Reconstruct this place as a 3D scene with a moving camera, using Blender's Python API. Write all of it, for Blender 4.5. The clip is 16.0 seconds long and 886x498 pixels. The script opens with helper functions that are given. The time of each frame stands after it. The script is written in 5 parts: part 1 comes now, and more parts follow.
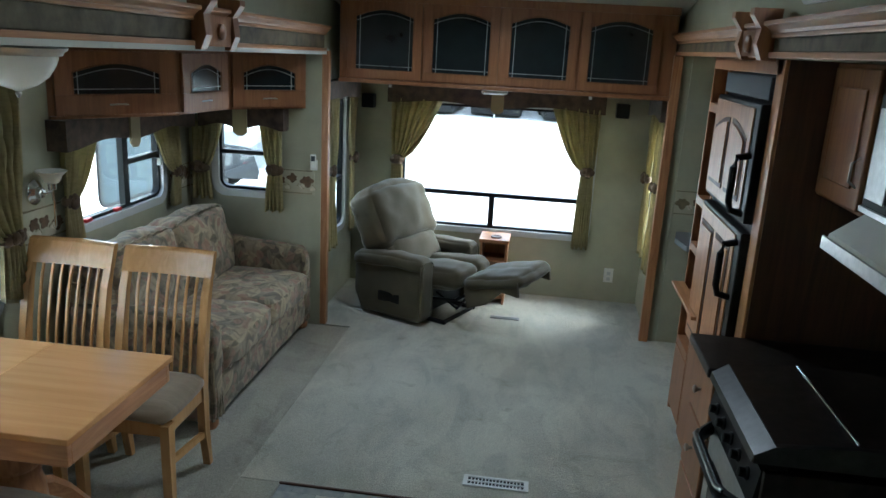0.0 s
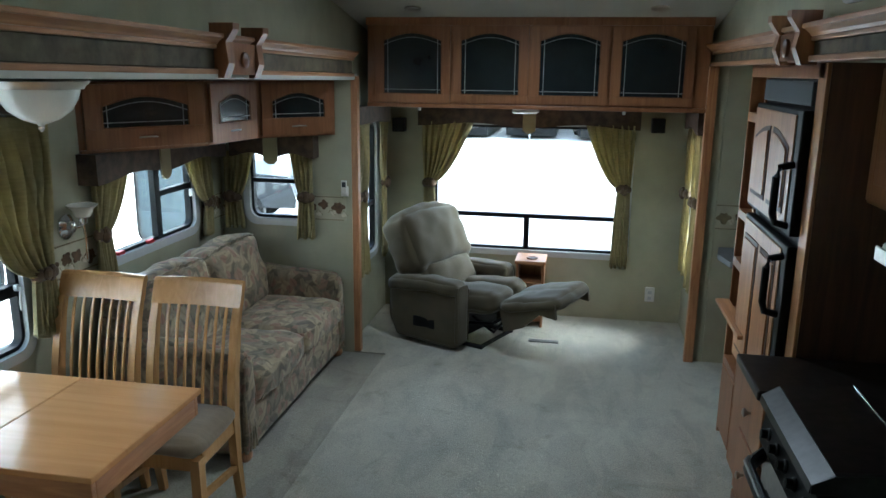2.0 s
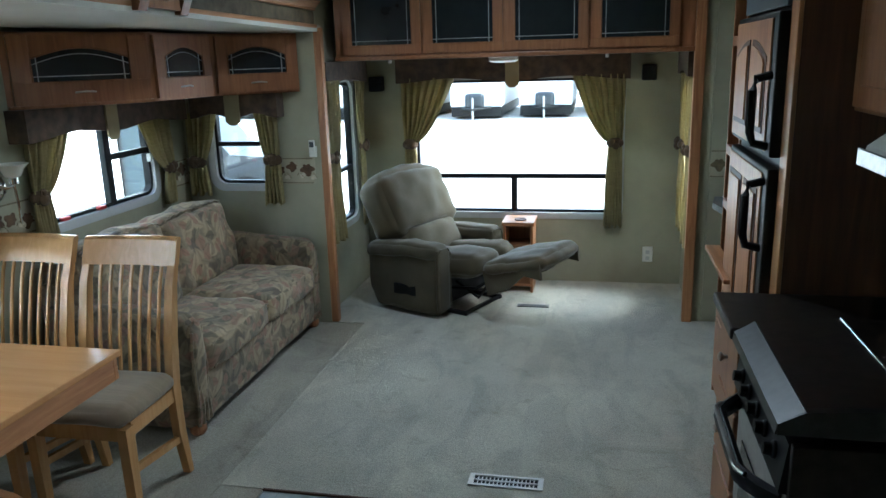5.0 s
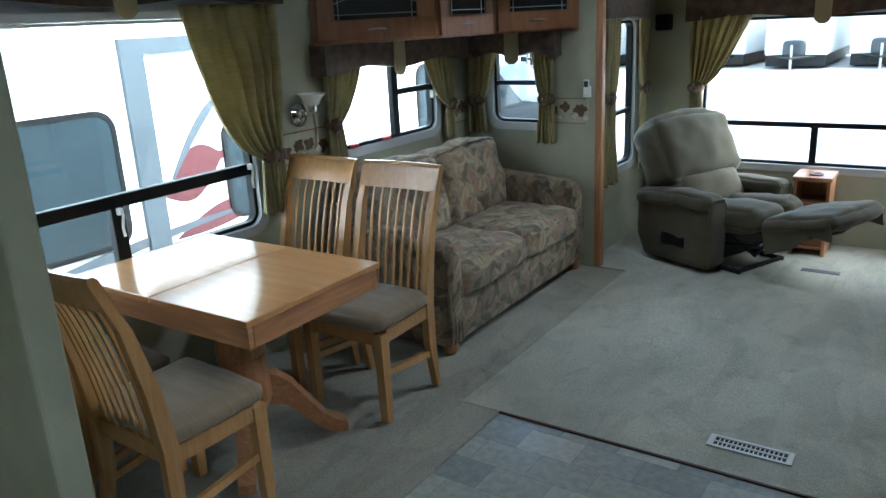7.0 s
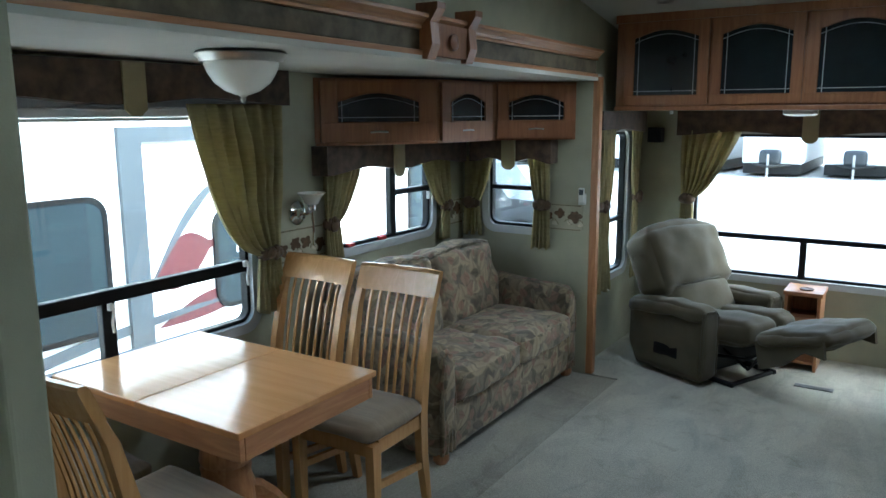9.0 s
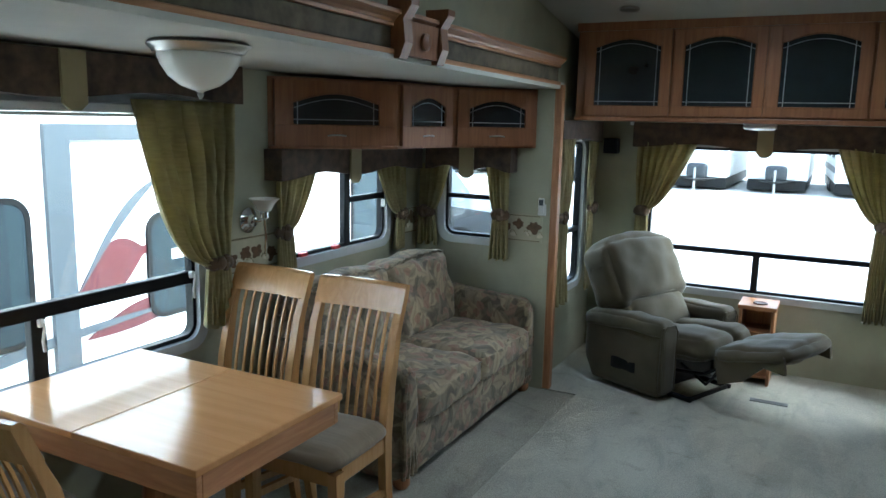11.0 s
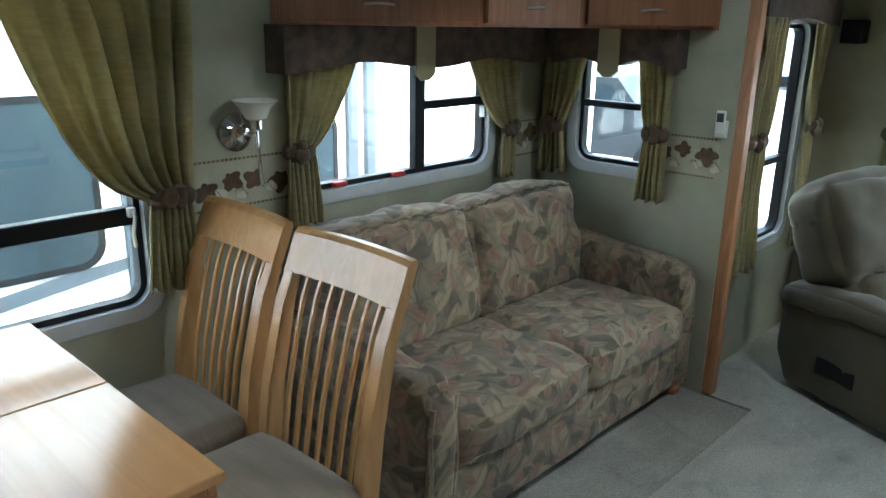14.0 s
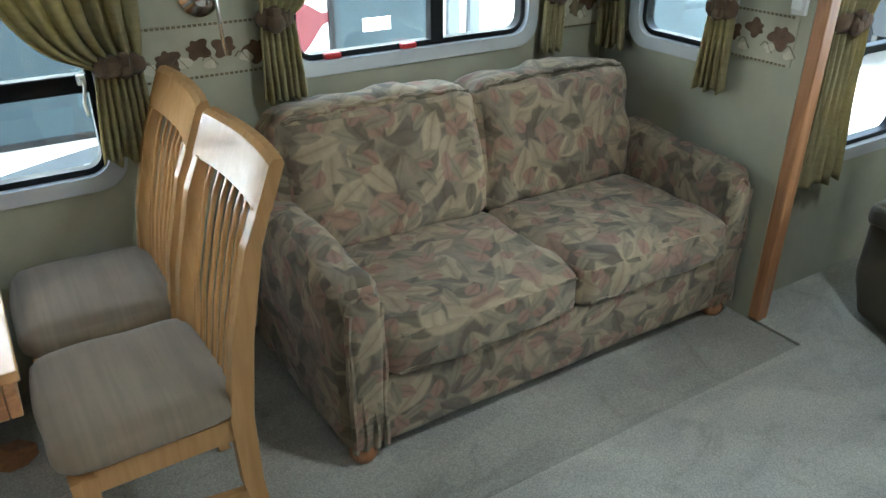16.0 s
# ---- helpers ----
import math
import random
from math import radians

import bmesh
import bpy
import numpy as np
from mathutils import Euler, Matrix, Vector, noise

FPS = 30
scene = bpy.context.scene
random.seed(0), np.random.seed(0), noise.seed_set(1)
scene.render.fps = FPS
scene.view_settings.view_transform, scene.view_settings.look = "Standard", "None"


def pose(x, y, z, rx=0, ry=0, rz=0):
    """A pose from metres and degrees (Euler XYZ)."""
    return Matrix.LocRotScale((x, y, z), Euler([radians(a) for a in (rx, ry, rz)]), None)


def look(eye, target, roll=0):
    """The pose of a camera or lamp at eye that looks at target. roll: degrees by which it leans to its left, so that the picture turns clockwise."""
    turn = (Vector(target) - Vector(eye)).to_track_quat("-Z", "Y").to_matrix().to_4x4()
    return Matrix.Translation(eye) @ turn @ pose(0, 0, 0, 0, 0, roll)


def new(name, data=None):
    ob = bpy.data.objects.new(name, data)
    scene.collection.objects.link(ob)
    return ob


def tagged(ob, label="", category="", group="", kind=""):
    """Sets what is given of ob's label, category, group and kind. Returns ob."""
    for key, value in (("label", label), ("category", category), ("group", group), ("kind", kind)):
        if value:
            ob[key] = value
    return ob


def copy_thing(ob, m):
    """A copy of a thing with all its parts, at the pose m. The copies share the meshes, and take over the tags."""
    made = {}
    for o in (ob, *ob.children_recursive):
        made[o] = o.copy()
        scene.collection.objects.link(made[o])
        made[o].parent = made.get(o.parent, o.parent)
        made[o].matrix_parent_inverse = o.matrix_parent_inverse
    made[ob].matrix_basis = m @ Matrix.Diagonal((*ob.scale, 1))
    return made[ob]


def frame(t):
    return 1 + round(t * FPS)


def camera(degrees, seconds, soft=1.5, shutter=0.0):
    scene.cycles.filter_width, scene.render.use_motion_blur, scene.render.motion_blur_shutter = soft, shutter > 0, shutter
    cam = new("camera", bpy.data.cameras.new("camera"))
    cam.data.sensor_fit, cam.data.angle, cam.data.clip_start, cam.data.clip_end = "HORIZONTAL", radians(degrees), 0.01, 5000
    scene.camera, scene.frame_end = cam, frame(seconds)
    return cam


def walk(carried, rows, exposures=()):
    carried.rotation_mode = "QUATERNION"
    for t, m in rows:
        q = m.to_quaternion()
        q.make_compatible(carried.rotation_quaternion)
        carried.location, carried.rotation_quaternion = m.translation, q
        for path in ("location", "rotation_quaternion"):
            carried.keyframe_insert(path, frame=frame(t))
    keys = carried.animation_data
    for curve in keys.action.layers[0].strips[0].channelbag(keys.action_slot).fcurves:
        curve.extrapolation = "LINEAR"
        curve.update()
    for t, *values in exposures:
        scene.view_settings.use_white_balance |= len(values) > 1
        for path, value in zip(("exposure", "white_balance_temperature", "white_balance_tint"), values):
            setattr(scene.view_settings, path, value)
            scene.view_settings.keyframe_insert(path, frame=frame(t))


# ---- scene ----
cam = camera(60.7, 16.0)
PATH = [
    (0, (0.162, 1.086, 1.999), (-0.074, 3.003, 1.482), 3.1),
    (0.5, (0.177, 1.135, 1.987), (-0.208, 3.031, 1.479), 2.0),
    (1, (0.181, 1.149, 1.983), (-0.22, 3.043, 1.482), 1.7),
    (1.5, (0.19, 1.183, 1.975), (-0.184, 3.088, 1.495), 1.2),
    (2, (0.189, 1.181, 1.975), (-0.155, 3.097, 1.515), 0.7),
    (2.5, (0.192, 1.191, 1.973), (-0.123, 3.113, 1.519), -0.4),
    (3, (0.194, 1.199, 1.971), (-0.089, 3.128, 1.523), -1.1),
    (5.5, (0.528, 1.54, 1.678), (0.008, 3.399, 1.155), -2.3),
    (6, (0.587, 1.551, 1.663), (-0.156, 3.316, 1.083), -2.6),
    (6.5, (0.591, 1.533, 1.66), (-0.337, 3.197, 1.053), -2.5),
    (7, (0.583, 1.545, 1.652), (-0.502, 3.121, 1.069), -2.9),
    (7.5, (0.581, 1.528, 1.664), (-0.575, 3.072, 1.136), -3.2),
    (8, (0.563, 1.546, 1.671), (-0.603, 3.1, 1.194), -3.1),
    (8.5, (0.538, 1.551, 1.696), (-0.599, 3.138, 1.263), -2.3),
    (9, (0.483, 1.55, 1.719), (-0.583, 3.205, 1.363), -0.3),
    (9.5, (0.324, 1.55, 1.716), (-0.634, 3.284, 1.44), 1.9),
    (10, (0.269, 1.55, 1.712), (-0.637, 3.311, 1.426), 1.7),
    (12.5, (0.079, 2.236, 1.658), (-0.936, 3.907, 1.236), 0.3),
    (13, (-0.045, 2.563, 1.61), (-1.146, 4.173, 1.168), 0.7),
    (13.5, (-0.117, 2.835, 1.585), (-1.304, 4.364, 1.084), 1.1),
    (14, (-0.085, 3.108, 1.569), (-1.4, 4.498, 0.988), 1.0),
    (14.5, (-0.073, 3.332, 1.58), (-1.46, 4.594, 0.885), 1.0),
    (15, (-0.046, 3.511, 1.562), (-1.478, 4.665, 0.776), 1.2),
    (15.5, (0.019, 3.669, 1.573), (-1.446, 4.716, 0.703), 0.7),
    (16, (0.126, 3.782, 1.582), (-1.371, 4.734, 0.659), 0.2),
]
EXPOSURES = [(0, 3.3, 5400, 2), (3, 3.25, 5400, 2), (5.5, 3.4, 5300, 2), (7, 3.3, 5300, 2), (9, 3.2, 5300, 2), (12.5, 3.3, 5350, 2), (14.5, 3.5, 5450, 2), (16, 3.8, 5600, 2)]
walk(cam, [(t, look(eye, target, roll)) for t, eye, target, roll in PATH], EXPOSURES)

# ---- world and light ----
world = bpy.data.worlds.new("overcast_sky")
scene.world = world
world.use_nodes = True
wn = world.node_tree
sky = wn.nodes.new("ShaderNodeTexSky")
sky.sky_type, sky.sun_disc = "NISHITA", False
sky.sun_elevation, sky.sun_rotation = radians(45), radians(78)
sky.dust_density = 4.0
hsv = wn.nodes.new("ShaderNodeHueSaturation")
hsv.inputs["Saturation"].default_value = 0.6
wn.links.new(sky.outputs[0], hsv.inputs["Color"])
wn.links.new(hsv.outputs[0], wn.nodes["Background"].inputs[0])
wn.nodes["Background"].inputs[1].default_value = SKY = 0.15
sun_data = bpy.data.lights.new("sun", "SUN")
sun_data.energy, sun_data.angle, sun_data.color = 0.9, radians(40), (1.0, 0.99, 0.97)
sun = new("sun", sun_data)
sun.matrix_world = look((10, 6, 10), (0, 4, 0))


def sky_light(name, m, width, height, watts):
    """Daylight entering through an opening."""
    d = bpy.data.lights.new(name, "AREA")
    d.shape, d.size, d.size_y, d.energy, d.color = "RECTANGLE", width, height, watts, (0.95, 0.98, 1.0)
    new(name, d).matrix_world = m


sky_light("roof_vent_daylight", pose(-0.125, 5.455, 2.53, -9.8, 0, 0), 0.33, 0.33, 1.5)


# ---- materials ----
def shader(name, rough=0.5, metal=0.0):
    m = bpy.data.materials.new(name)
    m.use_nodes = True
    p = m.node_tree.nodes["Principled BSDF"]
    p.inputs["Roughness"].default_value, p.inputs["Metallic"].default_value = rough, metal
    return m, m.node_tree, p


def coords(nt, scale=(1, 1, 1), turn=(0, 0, 0)):
    tc, mp = nt.nodes.new("ShaderNodeTexCoord"), nt.nodes.new("ShaderNodeMapping")
    mp.inputs["Scale"].default_value, mp.inputs["Rotation"].default_value = scale, turn
    nt.links.new(tc.outputs["Object"], mp.inputs["Vector"])
    return mp.outputs[0]


def noise_tex(nt, vec, scale, detail=4, distortion=0.0, rough=0.55):
    n = nt.nodes.new("ShaderNodeTexNoise")
    n.inputs["Scale"].default_value, n.inputs["Detail"].default_value = scale, detail
    n.inputs["Distortion"].default_value, n.inputs["Roughness"].default_value = distortion, rough
    nt.links.new(vec, n.inputs["Vector"])
    return n.outputs["Fac"]


def ramp(nt, fac, stops):
    r = nt.nodes.new("ShaderNodeValToRGB")
    while len(r.color_ramp.elements) < len(stops):
        r.color_ramp.elements.new(0.5)
    for e, (at, c) in zip(r.color_ramp.elements, stops):
        e.position, e.color = at, (*c, 1)
    nt.links.new(fac, r.inputs[0])
    return r.outputs[0]


def mixed(nt, fac, a, b, mode="MIX"):
    m = nt.nodes.new("ShaderNodeMix")
    m.data_type, m.blend_type = "RGBA", mode
    for sock, v in ((m.inputs[0], fac), (m.inputs[6], a), (m.inputs[7], b)):
        if isinstance(v, (int, float)):
            sock.default_value = v
        elif isinstance(v, tuple):
            sock.default_value = (*v, 1)
        else:
            nt.links.new(v, sock)
    return m.outputs[2]


def bump(nt, p, height, strength=0.3, distance=0.004):
    b = nt.nodes.new("ShaderNodeBump")
    b.inputs["Strength"].default_value, b.inputs["Distance"].default_value = strength, distance
    nt.links.new(height, b.inputs["Height"])
    nt.links.new(b.outputs[0], p.inputs["Normal"])


def plain(name, color, rough=0.5, metal=0.0, var=0.12, scale=9.0, relief=0.1, fine=160.0):
    m, nt, p = shader(name, rough, metal)
    v = coords(nt)
    big = noise_tex(nt, v, scale)
    lo = tuple(c * (1 - var) for c in color)
    hi = tuple(min(1, c * (1 + var)) for c in color)
    nt.links.new(ramp(nt, big, [(0.3, lo), (0.7, hi)]), p.inputs["Base Color"])
    if relief:
        bump(nt, p, noise_tex(nt, v, fine, 2), relief, 0.002)
    return m


def wood(name, dark, light, along="z", rough=0.38, scale=1.0):
    m, nt, p = shader(name, rough)
    st = {"x": (2.5, 32, 32), "y": (32, 2.5, 32), "z": (32, 32, 2.5)}[along]
    v = coords(nt, tuple(a * scale for a in st))
    g = noise_tex(nt, v, 1.0, 5, 1.2)
    c = ramp(nt, g, [(0.28, dark), (0.5, tuple((a + b) / 2 for a, b in zip(dark, light))), (0.72, light)])
    info = nt.nodes.new("ShaderNodeObjectInfo")
    tone = ramp(nt, info.outputs["Random"], [(0.0, (0.86, 0.84, 0.82)), (1.0, (1.0, 1.0, 1.0))])
    nt.links.new(mixed(nt, 1.0, c, tone, "MULTIPLY"), p.inputs["Base Color"])
    bump(nt, p, g, 0.08, 0.001)
    return m


def cloth(name, color, var=0.15, weave=420.0, scale=7.0, stripe=None):
    m, nt, p = shader(name, 0.92)
    v = coords(nt)
    big = noise_tex(nt, v, scale, 3)
    c = ramp(nt, big, [(0.3, tuple(a * (1 - var) for a in color)), (0.7, tuple(a * (1 + var) for a in color))])
    if stripe:
        sv = coords(nt, stripe)
        c = mixed(nt, 0.3, c, ramp(nt, noise_tex(nt, sv, 1.0, 3), [(0.35, tuple(a * 0.7 for a in color)), (0.65, tuple(a * 1.25 for a in color))]))
    nt.links.new(c, p.inputs["Base Color"])
    p.inputs["Sheen Weight"].default_value = 0.15
    bump(nt, p, noise_tex(nt, v, weave, 2), 0.35, 0.0015)
    return m


def floral():
    """Woven leaves and blossoms on a dark ground, laid flat on whichever side of the sofa they cover."""
    m, nt, p = shader("floral_upholstery", 0.88)
    v0 = coords(nt)

    def vec(op, a, other=None):
        n = nt.nodes.new("ShaderNodeVectorMath")
        n.operation = op
        nt.links.new(a, n.inputs[0])
        if isinstance(other, tuple):
            n.inputs[1].default_value = other
        elif other is not None:
            nt.links.new(other, n.inputs[3 if op == "SCALE" else 1])
        return n.outputs["Value" if op in ("DOT_PRODUCT", "LENGTH") else "Vector"]

    def num(op, a, other):
        n = nt.nodes.new("ShaderNodeMath")
        n.operation = op
        nt.links.new(a, n.inputs[0])
        if isinstance(other, float):
            n.inputs[1].default_value = other
        else:
            nt.links.new(other, n.inputs[1])
        return n.outputs[0]

    def split(a):
        n = nt.nodes.new("ShaderNodeSeparateXYZ")
        nt.links.new(a, n.inputs[0])
        return n.outputs

    def joined(x, y):
        n = nt.nodes.new("ShaderNodeCombineXYZ")
        nt.links.new(x, n.inputs[0])
        nt.links.new(y, n.inputs[1])
        return n.outputs[0]

    tc = nt.nodes.new("ShaderNodeTexCoord")
    nx, ny, nz = split(vec("ABSOLUTE", tc.outputs["Normal"]))
    x, y, z = split(v0)
    on_x = num("MULTIPLY", num("GREATER_THAN", nx, ny), num("GREATER_THAN", nx, nz))
    on_y = num("MULTIPLY", num("GREATER_THAN", ny, nx), num("GREATER_THAN", ny, nz))
    flat = mixed(nt, on_y, mixed(nt, on_x, joined(y, x), joined(y, z)), joined(x, z))
    warp = nt.nodes.new("ShaderNodeTexNoise")
    warp.inputs["Scale"].default_value, warp.inputs["Detail"].default_value = 7.0, 2
    nt.links.new(flat, warp.inputs["Vector"])
    add = nt.nodes.new("ShaderNodeVectorMath")
    add.operation = "MULTIPLY_ADD"
    nt.links.new(warp.outputs["Color"], add.inputs[0])
    add.inputs[1].default_value = (0.03, 0.03, 0.0)
    nt.links.new(flat, add.inputs[2])

    def leaves(size, width, length, seed):
        """Spindle-shaped leaves, one to a cell, each lying its own way, with a midrib."""
        at = vec("ADD", vec("MULTIPLY", add.outputs[0], (size, size, 0.0)), (seed, seed * 2.3, 0.0))
        vo = nt.nodes.new("ShaderNodeTexVoronoi")
        vo.voronoi_dimensions = "2D"
        vo.inputs["Scale"].default_value, vo.inputs["Randomness"].default_value = 1.0, 0.8
        nt.links.new(at, vo.inputs["Vector"])
        d = vec("SUBTRACT", at, vo.outputs["Position"])
        way = vec("NORMALIZE", vec("MULTIPLY", vec("SUBTRACT", vo.outputs["Color"], (0.5, 0.5, 0.5)), (1.0, 1.0, 0.0)))
        t = vec("DOT_PRODUCT", d, way)
        side = vec("LENGTH", vec("SUBTRACT", d, vec("SCALE", way, t)))
        taper = num("DIVIDE", num("MULTIPLY", t, t), length * length)
        edge = num("ADD", num("DIVIDE", side, width), taper)
        mask = ramp(nt, edge, [(0.78, (0.92, 0.92, 0.92)), (1.0, (0, 0, 0))])
        rib = ramp(nt, num("DIVIDE", side, width), [(0.0, (0.72, 0.69, 0.65)), (0.15, (0.93, 0.92, 0.9)), (0.5, (1.06, 1.05, 1.04)), (0.95, (0.88, 0.87, 0.85))])
        return mask, rib

    c = ramp(nt, noise_tex(nt, flat, 9, 4, 0.8), [(0.36, (0.12, 0.094, 0.062)), (0.5, (0.19, 0.15, 0.098)), (0.66, (0.25, 0.20, 0.132))])
    for size, width, length, color, seed in ((4.4, 0.34, 0.52, (0.25, 0.20, 0.128), 1.0), (5.2, 0.27, 0.48, (0.115, 0.09, 0.06), 4.0),
                                             (5.0, 0.29, 0.50, (0.30, 0.236, 0.145), 14.0), (4.6, 0.22, 0.32, (0.26, 0.165, 0.11), 9.0),
                                             (7.0, 0.22, 0.45, (0.12, 0.098, 0.058), 21.0), (5.6, 0.24, 0.50, (0.33, 0.26, 0.16), 33.0),
                                             (8.5, 0.22, 0.30, (0.25, 0.145, 0.098), 48.0), (9.0, 0.18, 0.45, (0.21, 0.17, 0.108), 63.0)):
        mask, rib = leaves(size, width, length, seed)
        c = mixed(nt, mask, c, mixed(nt, 1.0, color, rib, "MULTIPLY"))
    soft = ramp(nt, noise_tex(nt, v0, 40, 3), [(0.3, (0.88, 0.88, 0.88)), (0.7, (1.06, 1.06, 1.06))])
    nt.links.new(mixed(nt, 1.0, c, soft, "MULTIPLY"), p.inputs["Base Color"])
    p.inputs["Sheen Weight"].default_value = 0.1
    bump(nt, p, noise_tex(nt, v0, 380, 2), 0.3, 0.0015)
    return m


def carpet_mat(name, color):
    """Cut pile: tufts, brushed patches where the pile lies the other way, and grey foot-worn stains."""
    m, nt, p = shader(name, 1.0)
    v = coords(nt)
    big = ramp(nt, noise_tex(nt, v, 1.6, 5, 0.6), [(0.3, tuple(a * 0.8 for a in color)), (0.7, tuple(a * 1.12 for a in color))])
    small = ramp(nt, noise_tex(nt, v, 190, 3), [(0.3, (0.62, 0.62, 0.62)), (0.7, (1.12, 1.12, 1.12))])
    c = mixed(nt, 1.0, big, small, "MULTIPLY")
    brushed = ramp(nt, noise_tex(nt, coords(nt, (5.5, 2.0, 3), (0, 0, 0.5)), 1.0, 4, 0.8), [(0.42, (0.86, 0.86, 0.87)), (0.52, (1, 1, 1))])
    c = mixed(nt, 1.0, c, brushed, "MULTIPLY")
    stain = ramp(nt, noise_tex(nt, v, 3.1, 5, 1.5, 0.65), [(0.56, (1, 1, 1)), (0.74, (0.72, 0.70, 0.66))])
    nt.links.new(mixed(nt, 1.0, c, stain, "MULTIPLY"), p.inputs["Base Color"])
    p.inputs["Sheen Weight"].default_value = 0.1
    tuft = nt.nodes.new("ShaderNodeMath")
    tuft.operation = "ADD"
    nt.links.new(noise_tex(nt, v, 260, 3), tuft.inputs[0])
    nt.links.new(noise_tex(nt, v, 45, 3), tuft.inputs[1])
    bump(nt, p, tuft.outputs[0], 0.8, 0.006)
    return m


def vinyl():
    m, nt, p = shader("patterned_vinyl", 0.24)
    v = coords(nt, (1, 1, 1))
    b = nt.nodes.new("ShaderNodeTexBrick")
    b.inputs["Scale"].default_value, b.inputs["Brick Width"].default_value, b.inputs["Row Height"].default_value = 1.0, 0.24, 0.155
    b.inputs["Mortar Size"].default_value = 0.0008
    b.inputs["Color1"].default_value, b.inputs["Color2"].default_value = (0.26, 0.29, 0.30, 1), (0.56, 0.56, 0.52, 1)
    b.inputs["Mortar"].default_value = (0.18, 0.19, 0.2, 1)
    nt.links.new(v, b.inputs["Vector"])
    spots = ramp(nt, noise_tex(nt, v, 30, 4), [(0.35, (0.8, 0.82, 0.84)), (0.65, (1.05, 1.03, 1.0))])
    nt.links.new(mixed(nt, 1.0, b.outputs["Color"], spots, "MULTIPLY"), p.inputs["Base Color"])
    bump(nt, p, noise_tex(nt, v, 90, 3), 0.12, 0.001)
    return m


def glass(name, tint=(1, 1, 1), rough=0.0, clear=0.92):
    m = bpy.data.materials.new(name)
    m.use_nodes = True
    nt = m.node_tree
    nt.nodes.remove(nt.nodes["Principled BSDF"])
    tr, gl, mx = (nt.nodes.new("ShaderNodeBsdf" + k) for k in ("Transparent", "Glossy", "Diffuse"))
    mix = nt.nodes.new("ShaderNodeMixShader")
    tr.inputs[0].default_value = (*tint, 1)
    gl.inputs["Roughness"].default_value = rough
    mix.inputs[0].default_value = 1 - clear
    nt.nodes.remove(mx)
    nt.links.new(tr.outputs[0], mix.inputs[1])
    nt.links.new(gl.outputs[0], mix.inputs[2])
    nt.links.new(mix.outputs[0], nt.nodes["Material Output"].inputs[0])
    return m


OAK_Z = wood("honey_oak_upright", (0.30, 0.125, 0.05), (0.50, 0.25, 0.11), "z")
OAK_Y = wood("honey_oak_lengthwise", (0.30, 0.125, 0.05), (0.50, 0.25, 0.11), "y")
OAK_X = wood("honey_oak_across", (0.30, 0.125, 0.05), (0.50, 0.25, 0.11), "x")
CHERRY = wood("cabinet_maple", (0.215, 0.084, 0.032), (0.33, 0.145, 0.058), "z", 0.38)
# Maple darkened to carry cabinet shade in its colour; also used for dark wood.
DARK_AND_SHADED_WOOD = wood("shadowed_cabinet_side", (0.06, 0.026, 0.014), (0.11, 0.048, 0.024), "z", 0.5)
CHAIRWOOD = wood("chair_oak", (0.44, 0.235, 0.085), (0.56, 0.32, 0.13), "z", 0.22)
TABLEWOOD = wood("table_top_oak", (0.55, 0.285, 0.115), (0.66, 0.365, 0.16), "x", 0.17, 0.45)
WALL = plain("sage_wallpaper", (0.37, 0.36, 0.262), 0.7, 0, 0.09, 5.0, 0.2, 220)
CEIL = plain("white_ceiling_panel", (0.54, 0.53, 0.485), 0.8, 0, 0.05, 3.0, 0.12, 140)
CARPET = carpet_mat("grey_beige_carpet", (0.59, 0.575, 0.475))
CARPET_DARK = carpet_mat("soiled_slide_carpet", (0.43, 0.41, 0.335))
VINYL = vinyl()
SEATCLOTH = cloth("taupe_seat_fabric", (0.235, 0.178, 0.115), 0.1, 420, 9, (3, 60, 3))
RECLINER = cloth("olive_microfibre", (0.074, 0.060, 0.032), 0.14, 300, 6)
FLORAL = floral()
DRAPE = cloth("olive_gold_drape", (0.37, 0.315, 0.155), 0.2, 300, 5, (14, 14, 90))
DRAPE_TREE = DRAPE.node_tree
through_cloth, blend_cloth = DRAPE_TREE.nodes.new("ShaderNodeBsdfTranslucent"), DRAPE_TREE.nodes.new("ShaderNodeMixShader")
blend_cloth.inputs[0].default_value = 0.42
DRAPE_TREE.links.new(DRAPE_TREE.nodes["Principled BSDF"].inputs["Base Color"].links[0].from_socket, through_cloth.inputs[0])
DRAPE_TREE.links.new(DRAPE_TREE.nodes["Principled BSDF"].outputs[0], blend_cloth.inputs[1])
DRAPE_TREE.links.new(through_cloth.outputs[0], blend_cloth.inputs[2])
DRAPE_TREE.links.new(blend_cloth.outputs[0], DRAPE_TREE.nodes["Material Output"].inputs[0])
VALANCE = cloth("brown_leaf_valance", (0.066, 0.040, 0.025), 0.5, 300, 17)
TABCLOTH = cloth("gold_tab_fabric", (0.27, 0.225, 0.12), 0.1)
TIE = cloth("rust_tie_fabric", (0.095, 0.060, 0.032), 0.3)
BLACK = plain("black_plastic", (0.006, 0.006, 0.0065), 0.45, 0, 0.1, 9, 0.05)
BLACKFRAME = plain("black_window_frame", (0.006, 0.0065, 0.0075), 0.45, 0, 0.1, 9, 0.04)
GREYTRIM = plain("pale_grey_window_trim", (0.50, 0.52, 0.53), 0.5, 0, 0.05, 6, 0.05)
STEEL = plain("brushed_steel", (0.42, 0.42, 0.42), 0.33, 1.0, 0.12, 40, 0.05)
